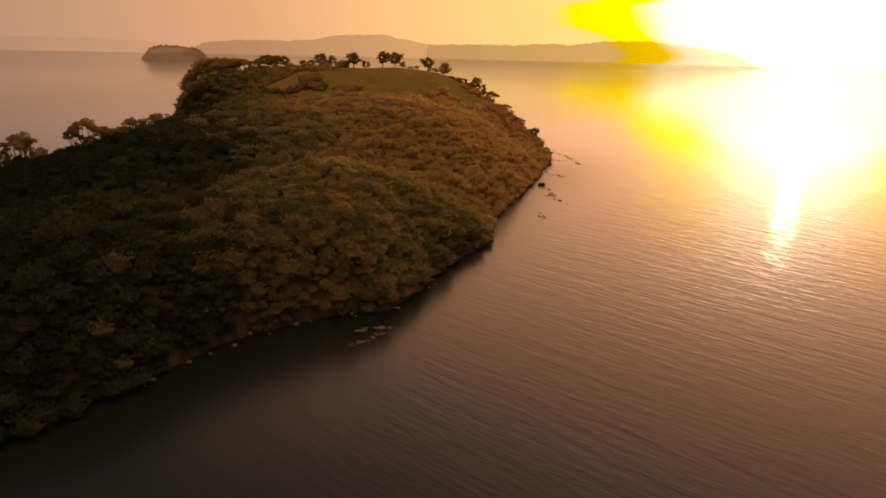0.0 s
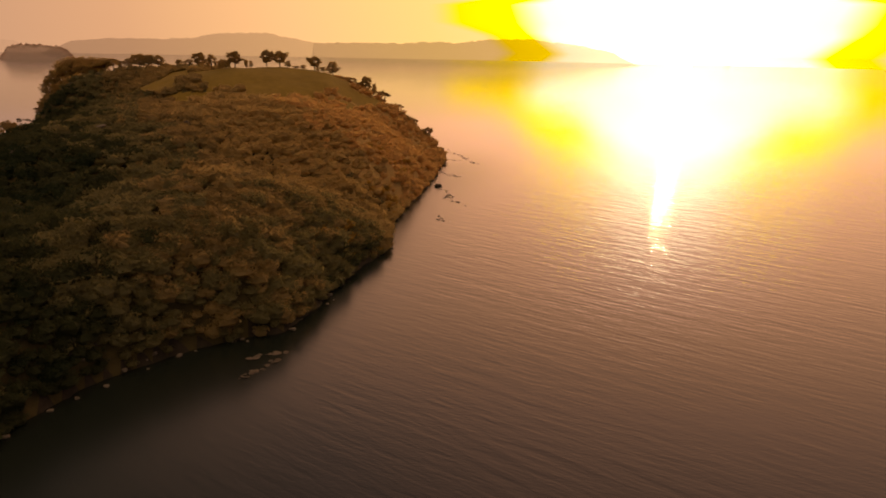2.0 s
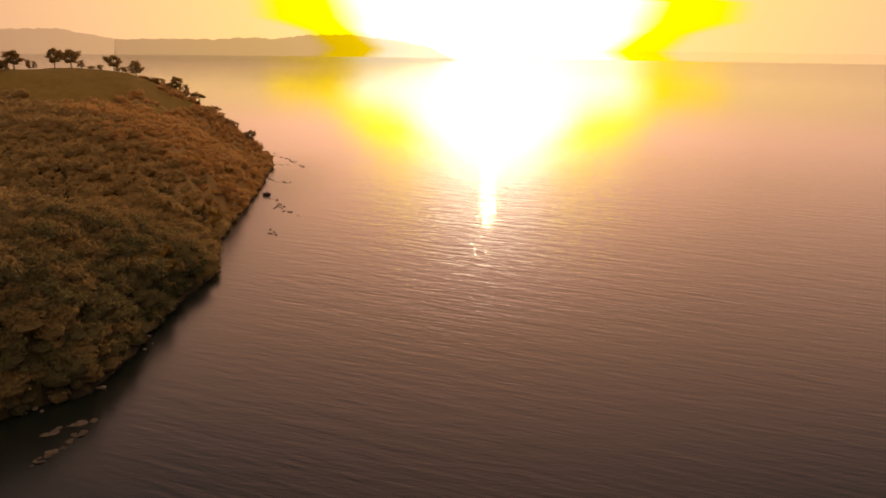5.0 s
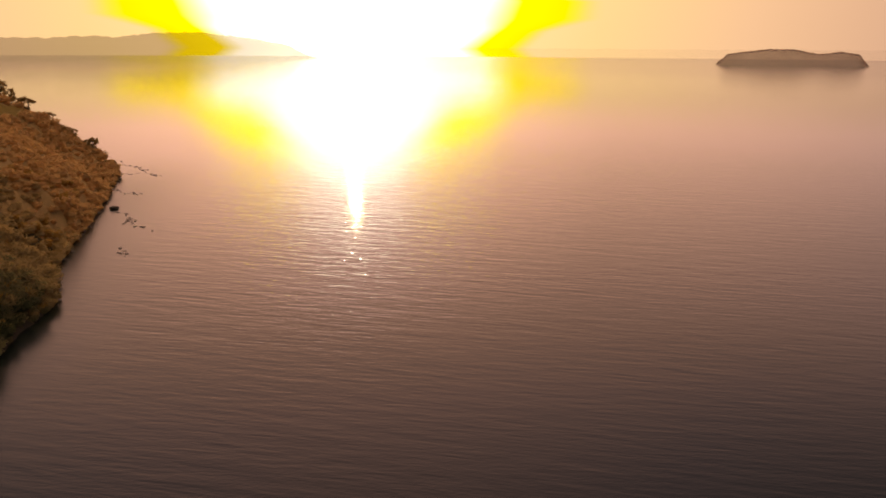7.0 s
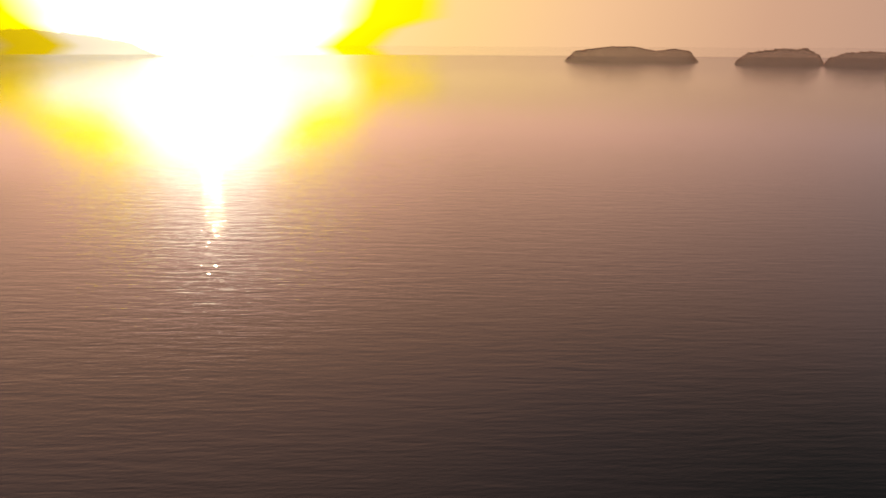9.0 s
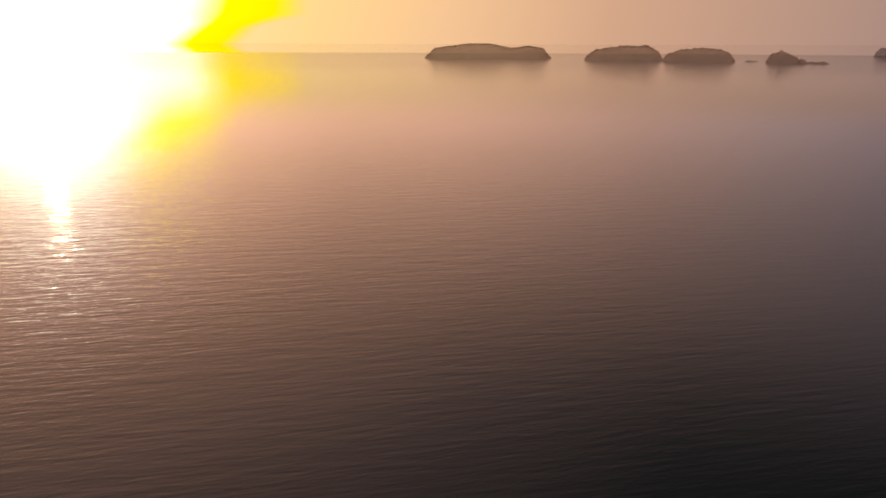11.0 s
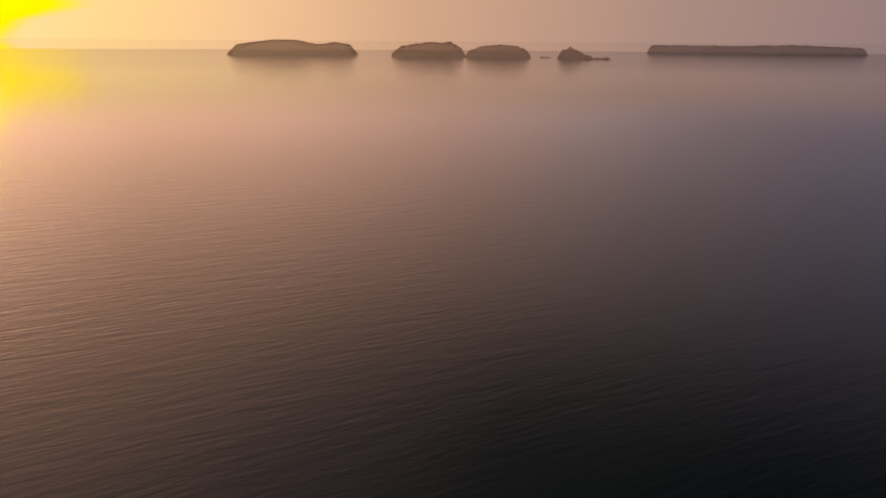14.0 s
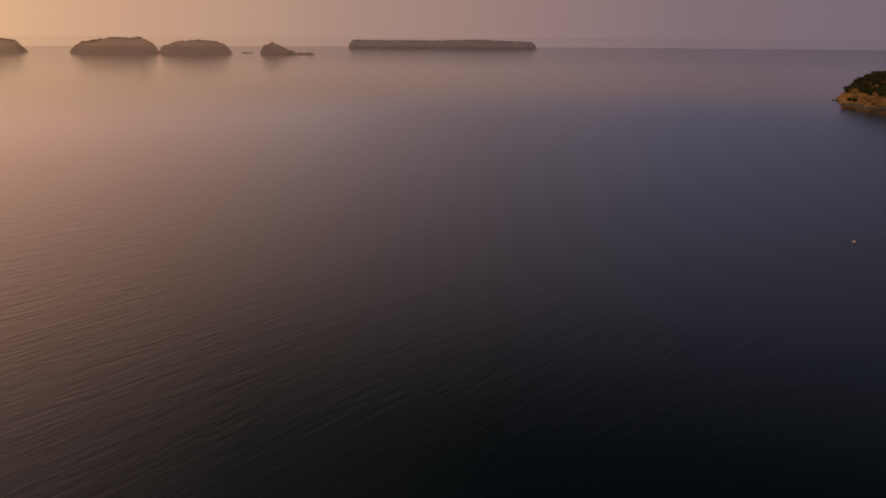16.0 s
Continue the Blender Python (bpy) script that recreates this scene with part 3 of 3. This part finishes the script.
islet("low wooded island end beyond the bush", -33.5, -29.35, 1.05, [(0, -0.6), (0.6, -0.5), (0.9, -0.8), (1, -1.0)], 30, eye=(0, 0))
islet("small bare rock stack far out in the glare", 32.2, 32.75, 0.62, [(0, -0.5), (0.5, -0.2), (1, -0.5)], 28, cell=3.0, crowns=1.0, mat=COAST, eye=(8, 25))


def coast(label, d, first, last, heights, seed, mat, deep=60.0, name="backdrop", taper=(2.0, 2.0)):
    """A far ridge along an arc. heights: (heading, elevation in degrees of its skyline)."""
    a = np.radians(np.arange(first, last + 0.05, 0.1))
    z0 = float(water_z(d))
    el = np.interp(np.degrees(a), [h[0] for h in heights], [h[1] for h in heights])
    top = np.tan(np.radians(el)) * d + EYE_Z - z0
    top = top * (1 + 0.03 * fractal(np.degrees(a) * 3, a * 0 + seed, 3, seed))
    ends = np.clip(np.minimum((np.degrees(a) - first) / taper[0], (last - np.degrees(a)) / taper[1]), 0, 1)
    top = np.maximum(top * ends, 0.5)
    rows = []
    for off, share in ((-deep, -0.02), (-deep * 0.8, 0.25), (-deep * 0.4, 0.8), (0.0, 1.0)):
        bump = 1 + (0.06 * fractal(np.degrees(a) * 4, a * 0 + off, 3, seed + 3) if 0 < share < 1 else 0)
        rows.append(np.stack([(d + off) * np.sin(a), (d + off) * np.cos(a), float(water_z(d + off)) + top * share * bump], -1))
    v = np.stack(rows, 0)
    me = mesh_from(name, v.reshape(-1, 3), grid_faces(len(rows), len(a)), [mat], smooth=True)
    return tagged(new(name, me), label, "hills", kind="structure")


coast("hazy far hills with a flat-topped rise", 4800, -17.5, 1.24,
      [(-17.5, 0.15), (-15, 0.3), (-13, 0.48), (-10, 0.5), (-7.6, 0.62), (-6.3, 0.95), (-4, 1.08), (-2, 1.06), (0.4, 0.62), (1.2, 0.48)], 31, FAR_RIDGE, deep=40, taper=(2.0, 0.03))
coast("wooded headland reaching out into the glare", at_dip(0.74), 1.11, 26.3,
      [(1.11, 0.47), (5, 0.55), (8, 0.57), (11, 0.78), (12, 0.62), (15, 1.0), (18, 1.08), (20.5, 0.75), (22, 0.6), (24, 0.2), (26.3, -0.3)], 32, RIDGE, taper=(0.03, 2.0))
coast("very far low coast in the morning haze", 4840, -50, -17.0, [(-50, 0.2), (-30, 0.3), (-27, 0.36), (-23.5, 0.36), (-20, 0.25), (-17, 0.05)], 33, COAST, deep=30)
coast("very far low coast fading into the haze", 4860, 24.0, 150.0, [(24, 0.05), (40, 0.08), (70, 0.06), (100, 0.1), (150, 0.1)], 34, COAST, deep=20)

# ---------------------------------------------------------------- trees on the skyline


def tube(points, radii, sides=6):
    """A tapered, crooked limb along the points."""
    pts = [Vector(p) for p in points]
    v, f = [], []
    for i, (p, r) in enumerate(zip(pts, radii)):
        d = (pts[min(i + 1, len(pts) - 1)] - pts[max(i - 1, 0)]).normalized()
        a = d.orthogonal().normalized()
        b = d.cross(a)
        for k in range(sides):
            t = 6.2832 * k / sides
            v.append(p + (a * math.cos(t) + b * math.sin(t)) * r)
    for i in range(len(pts) - 1):
        for k in range(sides):
            a, b = i * sides + k, i * sides + (k + 1) % sides
            f += [(a, b, b + sides), (a, b + sides, a + sides)]
    return np.array([tuple(q) for q in v]), np.array(f)


def tree(label, tall, wide, bare, seed, knobs=14, lean=0.0, leaves=60, pad=0.18, shape="oval", stems=1, group="trees on the island skyline"):
    """A weathered coastal tree: tapered stems, crooked limbs and a crown of leafy clumps with gaps; an oval or a flat dome."""
    r = random.Random(seed)
    base = tagged(new("tree"), label, "tree", group)
    girth = 0.034 * tall / stems**0.4
    forks = []
    for q in range(stems):
        a = 6.2832 * q / stems + r.uniform(0, 1)
        out = wide * (0.2 if stems > 1 else 0.02)
        top = Vector((lean * tall + math.cos(a) * out, math.sin(a) * out, tall * (0.62 if shape == "dome" else 0.74)))
        spine = [Vector((0.25 * math.cos(a) * (stems > 1), 0.25 * math.sin(a) * (stems > 1), -0.8))]
        spine += [top * k + Vector((r.uniform(-1, 1), r.uniform(-1, 1), 0)) * 0.03 * tall for k in (0.25, 0.5, 0.75)] + [top]
        part("trunk", mesh_from("trunk", *tube(spine, [girth, girth * 0.85, girth * 0.65, girth * 0.45, girth * 0.2]), [BARK], smooth=True), base)
        forks.append(top)
    crown = []
    for k in range(knobs):
        a = k * 2.39996 + r.uniform(-0.4, 0.4)
        if shape == "dome":
            rho = math.sqrt((k + 0.5) / knobs)
            up = bare + (0.93 - bare) * math.sqrt(1 - 0.9 * rho * rho) + r.uniform(-0.05, 0.03)
            reach = wide * 0.42 * rho
        else:
            share = (k + 0.5) / knobs
            up = bare + (0.95 - bare) * share
            reach = wide * 0.4 * math.sqrt(max(0.02, 1 - (2 * share - 0.85) ** 2 / 1.4)) * r.uniform(0.45, 1.0)
        tip = Vector((lean * tall * up + math.cos(a) * reach, math.sin(a) * reach, tall * up))
        fork = min(forks, key=lambda f: (f.xy - tip.xy).length)
        start = fork * min(1.0, max(0.35, up - 0.25))
        bend = start.lerp(tip, 0.55) + Vector((0, 0, 0.03 * tall))
        part("limb", mesh_from("limb", *tube([start, bend, tip], [girth * 0.4, girth * 0.25, girth * 0.08], 5), [BARK], smooth=True), base)
        size = wide * pad * r.uniform(0.8, 1.2)
        v, f = leaf_cloud(leaves, (size, size, size * (0.55 if shape == "dome" else 0.68)), 0.022 * wide + 0.14, 0.1, 0.35)
        crown.append((v + np.array(tip), f))
        for q in range(3):
            v, f = leaf_cloud(leaves // 4, (size * 0.5, size * 0.5, size * 0.36), 0.018 * wide + 0.11, 0.1)
            crown.append((v + np.array(tip) + np.array([r.uniform(-1, 1), r.uniform(-1, 1), r.uniform(-0.2, 0.7)]) * size * 0.9, f))
    part("crown", mesh_from("crown", *merged(crown), [LEAF_TREE]), base)
    return base


def stand(kind, heading, dist, width, height, turn, first):
    """One tree of that kind on the ground, of that width and height."""
    ob, wide, tall = KINDS[kind]
    x, y = polar(heading, dist)
    m = Matrix.LocRotScale((x, y, ground_at(x, y) - 0.15), Euler((0, 0, turn)), (1, 1, 1))
    made = ob if first else copy_thing(ob, m)
    made.matrix_basis = m @ Matrix.Diagonal((1.22 * width / wide, 1.22 * width / wide, 1.06 * height / tall, 1))
    return made


# each kind with the width and height of its crown
KINDS = {
    "t": (tree("tall dark pine with an open rounded crown", 10.0, 9.0, 0.3, 1, 12, leaves=170, pad=0.19), 10.8, 10.5),
    "r": (tree("broad dark tree with a dense domed crown", 10.0, 9.5, 0.22, 2, 22, leaves=70), 10.8, 10.4),
    "o": (tree("slender coastal tree with a high padded crown", 10.0, 7.4, 0.42, 3, 9, 0.04, leaves=150, pad=0.21), 8.8, 10.5),
    "f": (tree("spreading many-stemmed tree with a flat layered crown", 10.0, 9.0, 0.46, 4, 9, 0.06, leaves=180, pad=0.2, shape="dome", stems=3), 10.6, 10.2),
    "s": (tree("small bushy tree growing on the grassy crest", 4.4, 5.0, 0.2, 5, 9, leaves=80, pad=0.2), 5.6, 4.7),
}
# kind, heading, distance, width, height
WEST_CREST = [
    ("f", -28.51, 269, 10.3, 10.6), ("s", -27.79, 269, 3.4, 8.8), ("s", -27.07, 269, 5.6, 5.1), ("s", -29.34, 269, 4.7, 7.4),
    ("f", -24.36, 281, 9.9, 10.4), ("f", -24.96, 285, 6.8, 8.5), ("s", -23.91, 281, 5.4, 4.7), ("o", -23.07, 289, 6.9, 7.0),
    ("s", -24.27, 281, 4.9, 2.1), ("s", -22.47, 289, 4.2, 4.2), ("s", -22.01, 289, 4.6, 4.1), ("f", -21.19, 293, 6.1, 6.1),
    ("s", -20.5, 297, 4.7, 5.5), ("s", -21.69, 289, 4.6, 4.6), ("f", -19.59, 313, 5.5, 6.2), ("s", -19.09, 309, 4.4, 5.0),
    ("s", -18.52, 309, 4.9, 2.9), ("s", -20.05, 297, 4.3, 4.7),
]
HILL_ROW = [
    ("o", -13.91, 524, 8.4, 5.6), ("o", -13.37, 520, 8.3, 6.4), ("o", -12.79, 520, 9.1, 7.5), ("o", -12.26, 504, 7.2, 5.4),
    ("o", -11.75, 504, 8.1, 6.6), ("t", -11.11, 492, 11.8, 9.1), ("o", -10.53, 492, 8.6, 8.7), ("t", -9.86, 492, 9.4, 7.8),
    ("s", -9.34, 488, 7.8, 1.6), ("s", -8.92, 488, 7.0, 1.6), ("r", -14.33, 524, 10.0, 4.7), ("r", -14.81, 524, 12.6, 6.7),
]
CREST = [
    ("o", -8.38, 488, 5.5, 5.4), ("o", -7.79, 476, 5.3, 5.5), ("s", -8.06, 480, 6.9, 1.6), ("t", -7.04, 476, 9.9, 9.3), ("o", -6.19, 460, 5.1, 8.7),
    ("s", -6.63, 468, 8.2, 4.4), ("s", -5.67, 432, 6.2, 4.6), ("s", -5.24, 428, 5.5, 4.9), ("t", -4.58, 428, 8.9, 8.8), ("s", -3.76, 436, 3.1, 4.6),
    ("s", -3.41, 428, 2.4, 3.8), ("s", -5.15, 428, 4.8, 4.2), ("t", -2.27, 452, 9.0, 9.7), ("t", -1.3, 452, 9.8, 9.2), ("s", -0.77, 448, 4.3, 4.0),
    ("s", -0.15, 448, 5.4, 1.6),
]
HILLTOP = [
    ("s", 0.38, 448, 4.3, 2.5), ("t", 1.21, 448, 9.7, 8.1), ("s", 1.71, 444, 6.4, 2.9), ("r", 2.59, 444, 7.5, 7.7), ("s", 3.15, 444, 5.0, 1.6),
    ("s", 3.95, 444, 6.4, 3.5), ("s", 3.51, 444, 5.0, 1.6), ("t", 5.06, 442, 7.4, 8.3), ("s", 4.59, 442, 6.4, 3.2),
]
POINT = [
    ("s", 5.62, 450, 5.0, 7.2), ("f", 6.44, 442, 7.8, 6.6), ("s", 5.95, 442, 5.7, 4.4), ("f", 7.55, 434, 6.9, 5.3), ("s", 7.01, 434, 4.9, 3.0),
    ("s", 8.17, 430, 4.8, 3.0), ("s", 8.86, 434, 3.5, 5.2), ("s", 8.54, 430, 4.8, 4.1), ("t", 9.87, 430, 5.8, 7.4), ("s", 9.48, 430, 4.8, 4.0),
    ("s", 10.42, 430, 4.8, 3.5), ("s", 10.91, 430, 4.1, 2.4),
]
# the solid stand at the end of the hill: heading, distance, size
GROVE = [
    (-17.3, 622, 1.25), (-16.8, 616, 1.35), (-16.4, 610, 1.3), (-16.0, 618, 1.4), (-15.5, 606, 1.3), (-15.1, 612, 1.2), (-14.7, 600, 1.2), (-17.5, 600, 1.2),
    (-17.0, 590, 1.2), (-16.4, 580, 1.2), (-15.7, 575, 1.1), (-15.0, 560, 1.1), (-14.2, 540, 1.1), (-17.6, 612, 1.0), (-13.5, 525, 0.8),
]
used = set()
tr = random.Random(4)
for kind, *row in WEST_CREST + HILL_ROW + CREST + HILLTOP + POINT + [("r", h, d, 12.5 * k, 10.4 * k) for h, d, k in GROVE]:
    stand(kind, *row, tr.uniform(0, 6.28), kind not in used)
    used.add(kind)

# ---------------------------------------------------------------- golden flax over the shore


def build_flax():
    kinds = [bush_kind(300 + k) for k in range(4)]
    x, y, r = scatter(-2, 62, 190, 345, 3.4, 8)
    z, d = ground(x, y), inland(x, y)
    ok = (d > 0.8) & (d < 14 + 6 * fractal(x / 14, y / 14, 2, 2)) & (fractal(x / 9, y / 9, 2, 6) > 0.15)
    x, y, z = x[ok], y[ok], z[ok]
    s = 1.2 + 1.2 * r.random(len(x))
    me = spread(kinds, np.stack([x, y, z + 0.5 * s], 1), s, "flax_clumps", [LEAF_GOLD])
    tagged(new("flax", me), "golden flax and shrubs over the rocky shore", "shrubs", kind="stuff")


build_flax()

# ---------------------------------------------------------------- rocks


def boulder_mesh(seed, flat=0.6, mat=None):
    """A cracked, rounded boulder about 1 m across."""
    r = np.random.default_rng(seed)
    bm = bmesh.new()
    bmesh.ops.create_icosphere(bm, subdivisions=2, radius=0.5)
    shift = Vector(r.random(3) * 20)
    cuts = [(Vector(r.normal(size=3)).normalized(), 0.28 + 0.14 * r.random()) for _ in range(6)]
    for v in bm.verts:
        v.co *= 1 + 0.35 * noise.noise(v.co * 2.2 + shift)
        for n, at in cuts:
            over = v.co.dot(n) - at
            if over > 0:
                v.co -= n * over * 0.85
        v.co.z *= flat
    me = bpy.data.meshes.new("boulder")
    bm.to_mesh(me)
    bm.free()
    me.materials.append(mat or PALE_ROCK)
    return me


BOULDERS = [boulder_mesh(50 + k) for k in range(5)]
REEF = [boulder_mesh(70 + k, 0.35, WET_ROCK) for k in range(4)]
SLABS = [boulder_mesh(80 + k, 0.11, ROCK) for k in range(4)]
rr = random.Random(9)


def rock(meshes, x, y, size, label, group, name="boulder", sink=0.12, z=None):
    ob = new(name, rr.choice(meshes))
    z0 = max(ground_at(x, y), 0.0) if z is None else z
    ob.matrix_basis = Matrix.LocRotScale((x, y, z0 + size * (0.25 - sink)), Euler((rr.uniform(-0.2, 0.2), rr.uniform(-0.2, 0.2), rr.uniform(0, 6.28))),
                                         (size * rr.uniform(0.8, 1.4), size * rr.uniform(0.8, 1.3), size * rr.uniform(0.7, 1.1)))
    return tagged(ob, label, "rock", group)


def along(points, count, jitter):
    """Random places along a broken line."""
    pts = [Vector((*p, 0)) for p in points]
    lens = [(b - a).length for a, b in zip(pts, pts[1:])]
    for _ in range(count):
        s = rr.uniform(0, sum(lens))
        for a, b, n in zip(pts, pts[1:], lens):
            if s <= n:
                p = a.lerp(b, s / n)
                break
            s -= n
        yield p.x + rr.gauss(0, jitter), p.y + rr.gauss(0, jitter)


for x, y in along(SHORE[2:15], 90, 1.3):
    rock(BOULDERS, x, y, rr.choice((0.5, 0.6, 0.8, 1.0, 1.4)), "pale weathered boulder at the waterline", "boulders along the shore")
for line, count in (([(89, 446), (94, 425), (96, 394)], 34), ([(70, 372), (75, 354), (79, 350)], 16), ([(60, 322), (64, 318), (61, 300), (65, 286)], 36),
                    ([(49, 268), (52, 258)], 14), ([(82, 410), (90, 408)], 10), ([(80, 440), (92, 452)], 10)):
    for x, y in along(line, count, 1.0):
        rock(REEF, x, y, rr.uniform(0.4, 1.35), "dark wet reef rock breaking the surface", "reef rocks off the point", "reef_rock", 0.22, 0.0)
rock(BOULDERS, 62, 329, 3.6, "large dark boulder standing off the shore", "boulders along the shore")
for line, count in ([(-11.7, 146.5), (-8.2, 148.3), (-3.9, 148.1)], 16), ([(-13.3, 137.4), (-9.5, 140.7), (-5.8, 145.0)], 20), ([(-3.4, 163.5), (-0.8, 168.8), (1.2, 174.6)], 8):
    for x, y in along(line, count, 0.35):
        rock(SLABS, x, y, rr.uniform(0.6, 1.9), "low flat pale rock shelf awash near the beach", "rock shelf slabs", "rock_slab", 0.22, 0.0)
for x, y, size in ((-68.8, 279.5, 3.6), (-66.5, 281.0, 2.4), (-72.2, 261.4, 3.0), (-75.5, 260.0, 2.2), (-86.0, 248.5, 2.6), (-44.0, 288.0, 2.4), (-41.0, 288.6, 2.6)):
    rock(BOULDERS, x, y, size, "pale rock outcrop among the dark bush", "rock outcrops on the slope", "rock_outcrop", -0.2)
for x, y in along([(-205, 632), (-238, 664)], 7, 2.5):
    rock(REEF, x, y, rr.uniform(2.0, 4.5), "dark rocks off the far end of the island", "reef rocks off the point", "reef_rock", 0.2, 0.0)

# ---------------------------------------------------------------- sunlit headland across the bay
HEADLAND = [(742, -436), (700, -412), (660, -402), (642, -414), (628, -450), (640, -520), (700, -580), (800, -600), (840, -530), (806, -490)]


def head_distance(x, y):
    best, inside = np.full(x.shape, 1e9), np.zeros(x.shape, bool)
    for (ax, ay), (bx, by) in zip(HEADLAND, HEADLAND[1:] + HEADLAND[:1]):
        dx, dy = bx - ax, by - ay
        t = np.clip(((x - ax) * dx + (y - ay) * dy) / (dx * dx + dy * dy), 0, 1)
        best = np.minimum(best, np.hypot(x - ax - t * dx, y - ay - t * dy))
        inside ^= ((ay > y) != (by > y)) & (x < (bx - ax) * (y - ay) / (by - ay) + ax)
    return np.where(inside, best, -best)


def head_height(x, y):
    d = head_distance(x, y) + 2.0 * fractal(x / 14, y / 14, 3, 40)
    h = 28 * np.exp(-(((x - 740) / 110) ** 2 + ((y + 540) / 80) ** 2))
    h = 3 + h
    h = h * (1 - np.exp(-np.clip(d, 0, None) / 7.0)) + 3.2 * fractal(x / 10, y / 10, 4, 44) * np.clip(d / 8, 0, 1)
    return np.where(d > 0, np.maximum(h, 0.3), -1.5)


def build_headland():
    xs, ys = np.arange(615, 850, 2.5), np.arange(-610, -380, 2.5)
    x, y = np.meshgrid(xs, ys, indexing="ij")
    z = head_height(x, y)
    v = np.stack([x, y, z], -1).reshape(-1, 3)
    f = grid_faces(len(xs), len(ys))
    f = f[v[f][..., 2].max(1) > -1]
    q = v[f]
    n = np.cross(q[:, 2] - q[:, 0], q[:, 3] - q[:, 1])
    steep = np.abs(n[:, 2]) / np.linalg.norm(n, axis=1)
    low = q[..., 2].mean(1)
    idx = np.where(low < 1.6, 2, np.where(steep < 0.95, 1, 0))
    me = mesh_from("headland", v, f, [SOIL, CLIFF, ROCK], idx, smooth=True)
    tagged(new("headland", me), "sunlit golden clay headland with dark bush on top", "headland", kind="structure")
    kinds = [bush_kind(400 + k) for k in range(4)]
    x, y, r = scatter(620, 845, -605, -385, 5.0, 12)
    z, d = head_height(x, y), head_distance(x, y)
    ok = ((d > 8 + 7 * fractal(x / 10, y / 10, 2, 4)) & (z > 9)) | ((d > 3) & (fractal(x / 12, y / 12, 2, 51) > 0.62))
    s = 2.2 + 1.6 * r.random(ok.sum())
    me = spread(kinds, np.stack([x[ok], y[ok], z[ok] + 0.3 * s], 1), s, "headland_bush", [LEAF_MID])
    tagged(new("bush", me), "dark green bush along the headland top", "bush", kind="stuff")


build_headland()
for x, y in along([(733, -436), (739, -434), (746, -431)], 6, 1.0):
    rock(REEF, x, y, rr.uniform(2.0, 4.5), "dark rocks trailing off the headland", "rocks off the headland", "reef_rock", 0.15, 0.0)

# ---------------------------------------------------------------- mooring buoy


def ring(profile, turns=16):
    """A turned shape about the upright from (radius, height) pairs."""
    a = np.linspace(0, 2 * math.pi, turns, endpoint=False)
    v = np.array([(r * math.cos(t), r * math.sin(t), z) for r, z in profile for t in a])
    f = []
    for i in range(len(profile) - 1):
        for k in range(turns):
            p, q = i * turns + k, i * turns + (k + 1) % turns
            f.append((p, q, q + turns, p + turns))
    return v, np.array(f)


def build_buoy(x, y):
    paint, t, out = material("white_buoy_paint")
    col = ramp(t, speckle(t, 3.0, 4), [(0.35, (0.55, 0.52, 0.48)), (0.6, (0.82, 0.80, 0.76))])
    p = linked(t, "ShaderNodeBsdfPrincipled", Base_Color=col, Roughness=0.45)
    t.links.new(p.outputs[0], out.inputs[0])
    base = tagged(new("mooring_buoy"), "small white mooring buoy tilted in dark water", "buoy")
    part("float", mesh_from("float", *ring([(0.02, -0.3), (0.3, -0.22), (0.42, 0.0), (0.42, 0.16), (0.3, 0.4), (0.12, 0.5), (0.02, 0.52)]), [paint], smooth=True), base)
    part("collar", mesh_from("collar", *ring([(0.42, 0.05), (0.45, 0.06), (0.45, 0.11), (0.42, 0.12)]), [BARK], smooth=True), base, "dark rubber collar")
    part("mooring_eye", mesh_from("mooring_eye", *tube([(-0.08, 0, 0.5), (-0.07, 0, 0.64), (0, 0, 0.7), (0.07, 0, 0.64), (0.08, 0, 0.5)], [0.025] * 5), [BARK], smooth=True), base, "rusty metal eye")
    base.matrix_basis = Matrix.LocRotScale((x, y, 0.08), Euler((0.2, 0.3, 0.4)), (1, 1, 1.15))


build_buoy(228.4, -96.0)
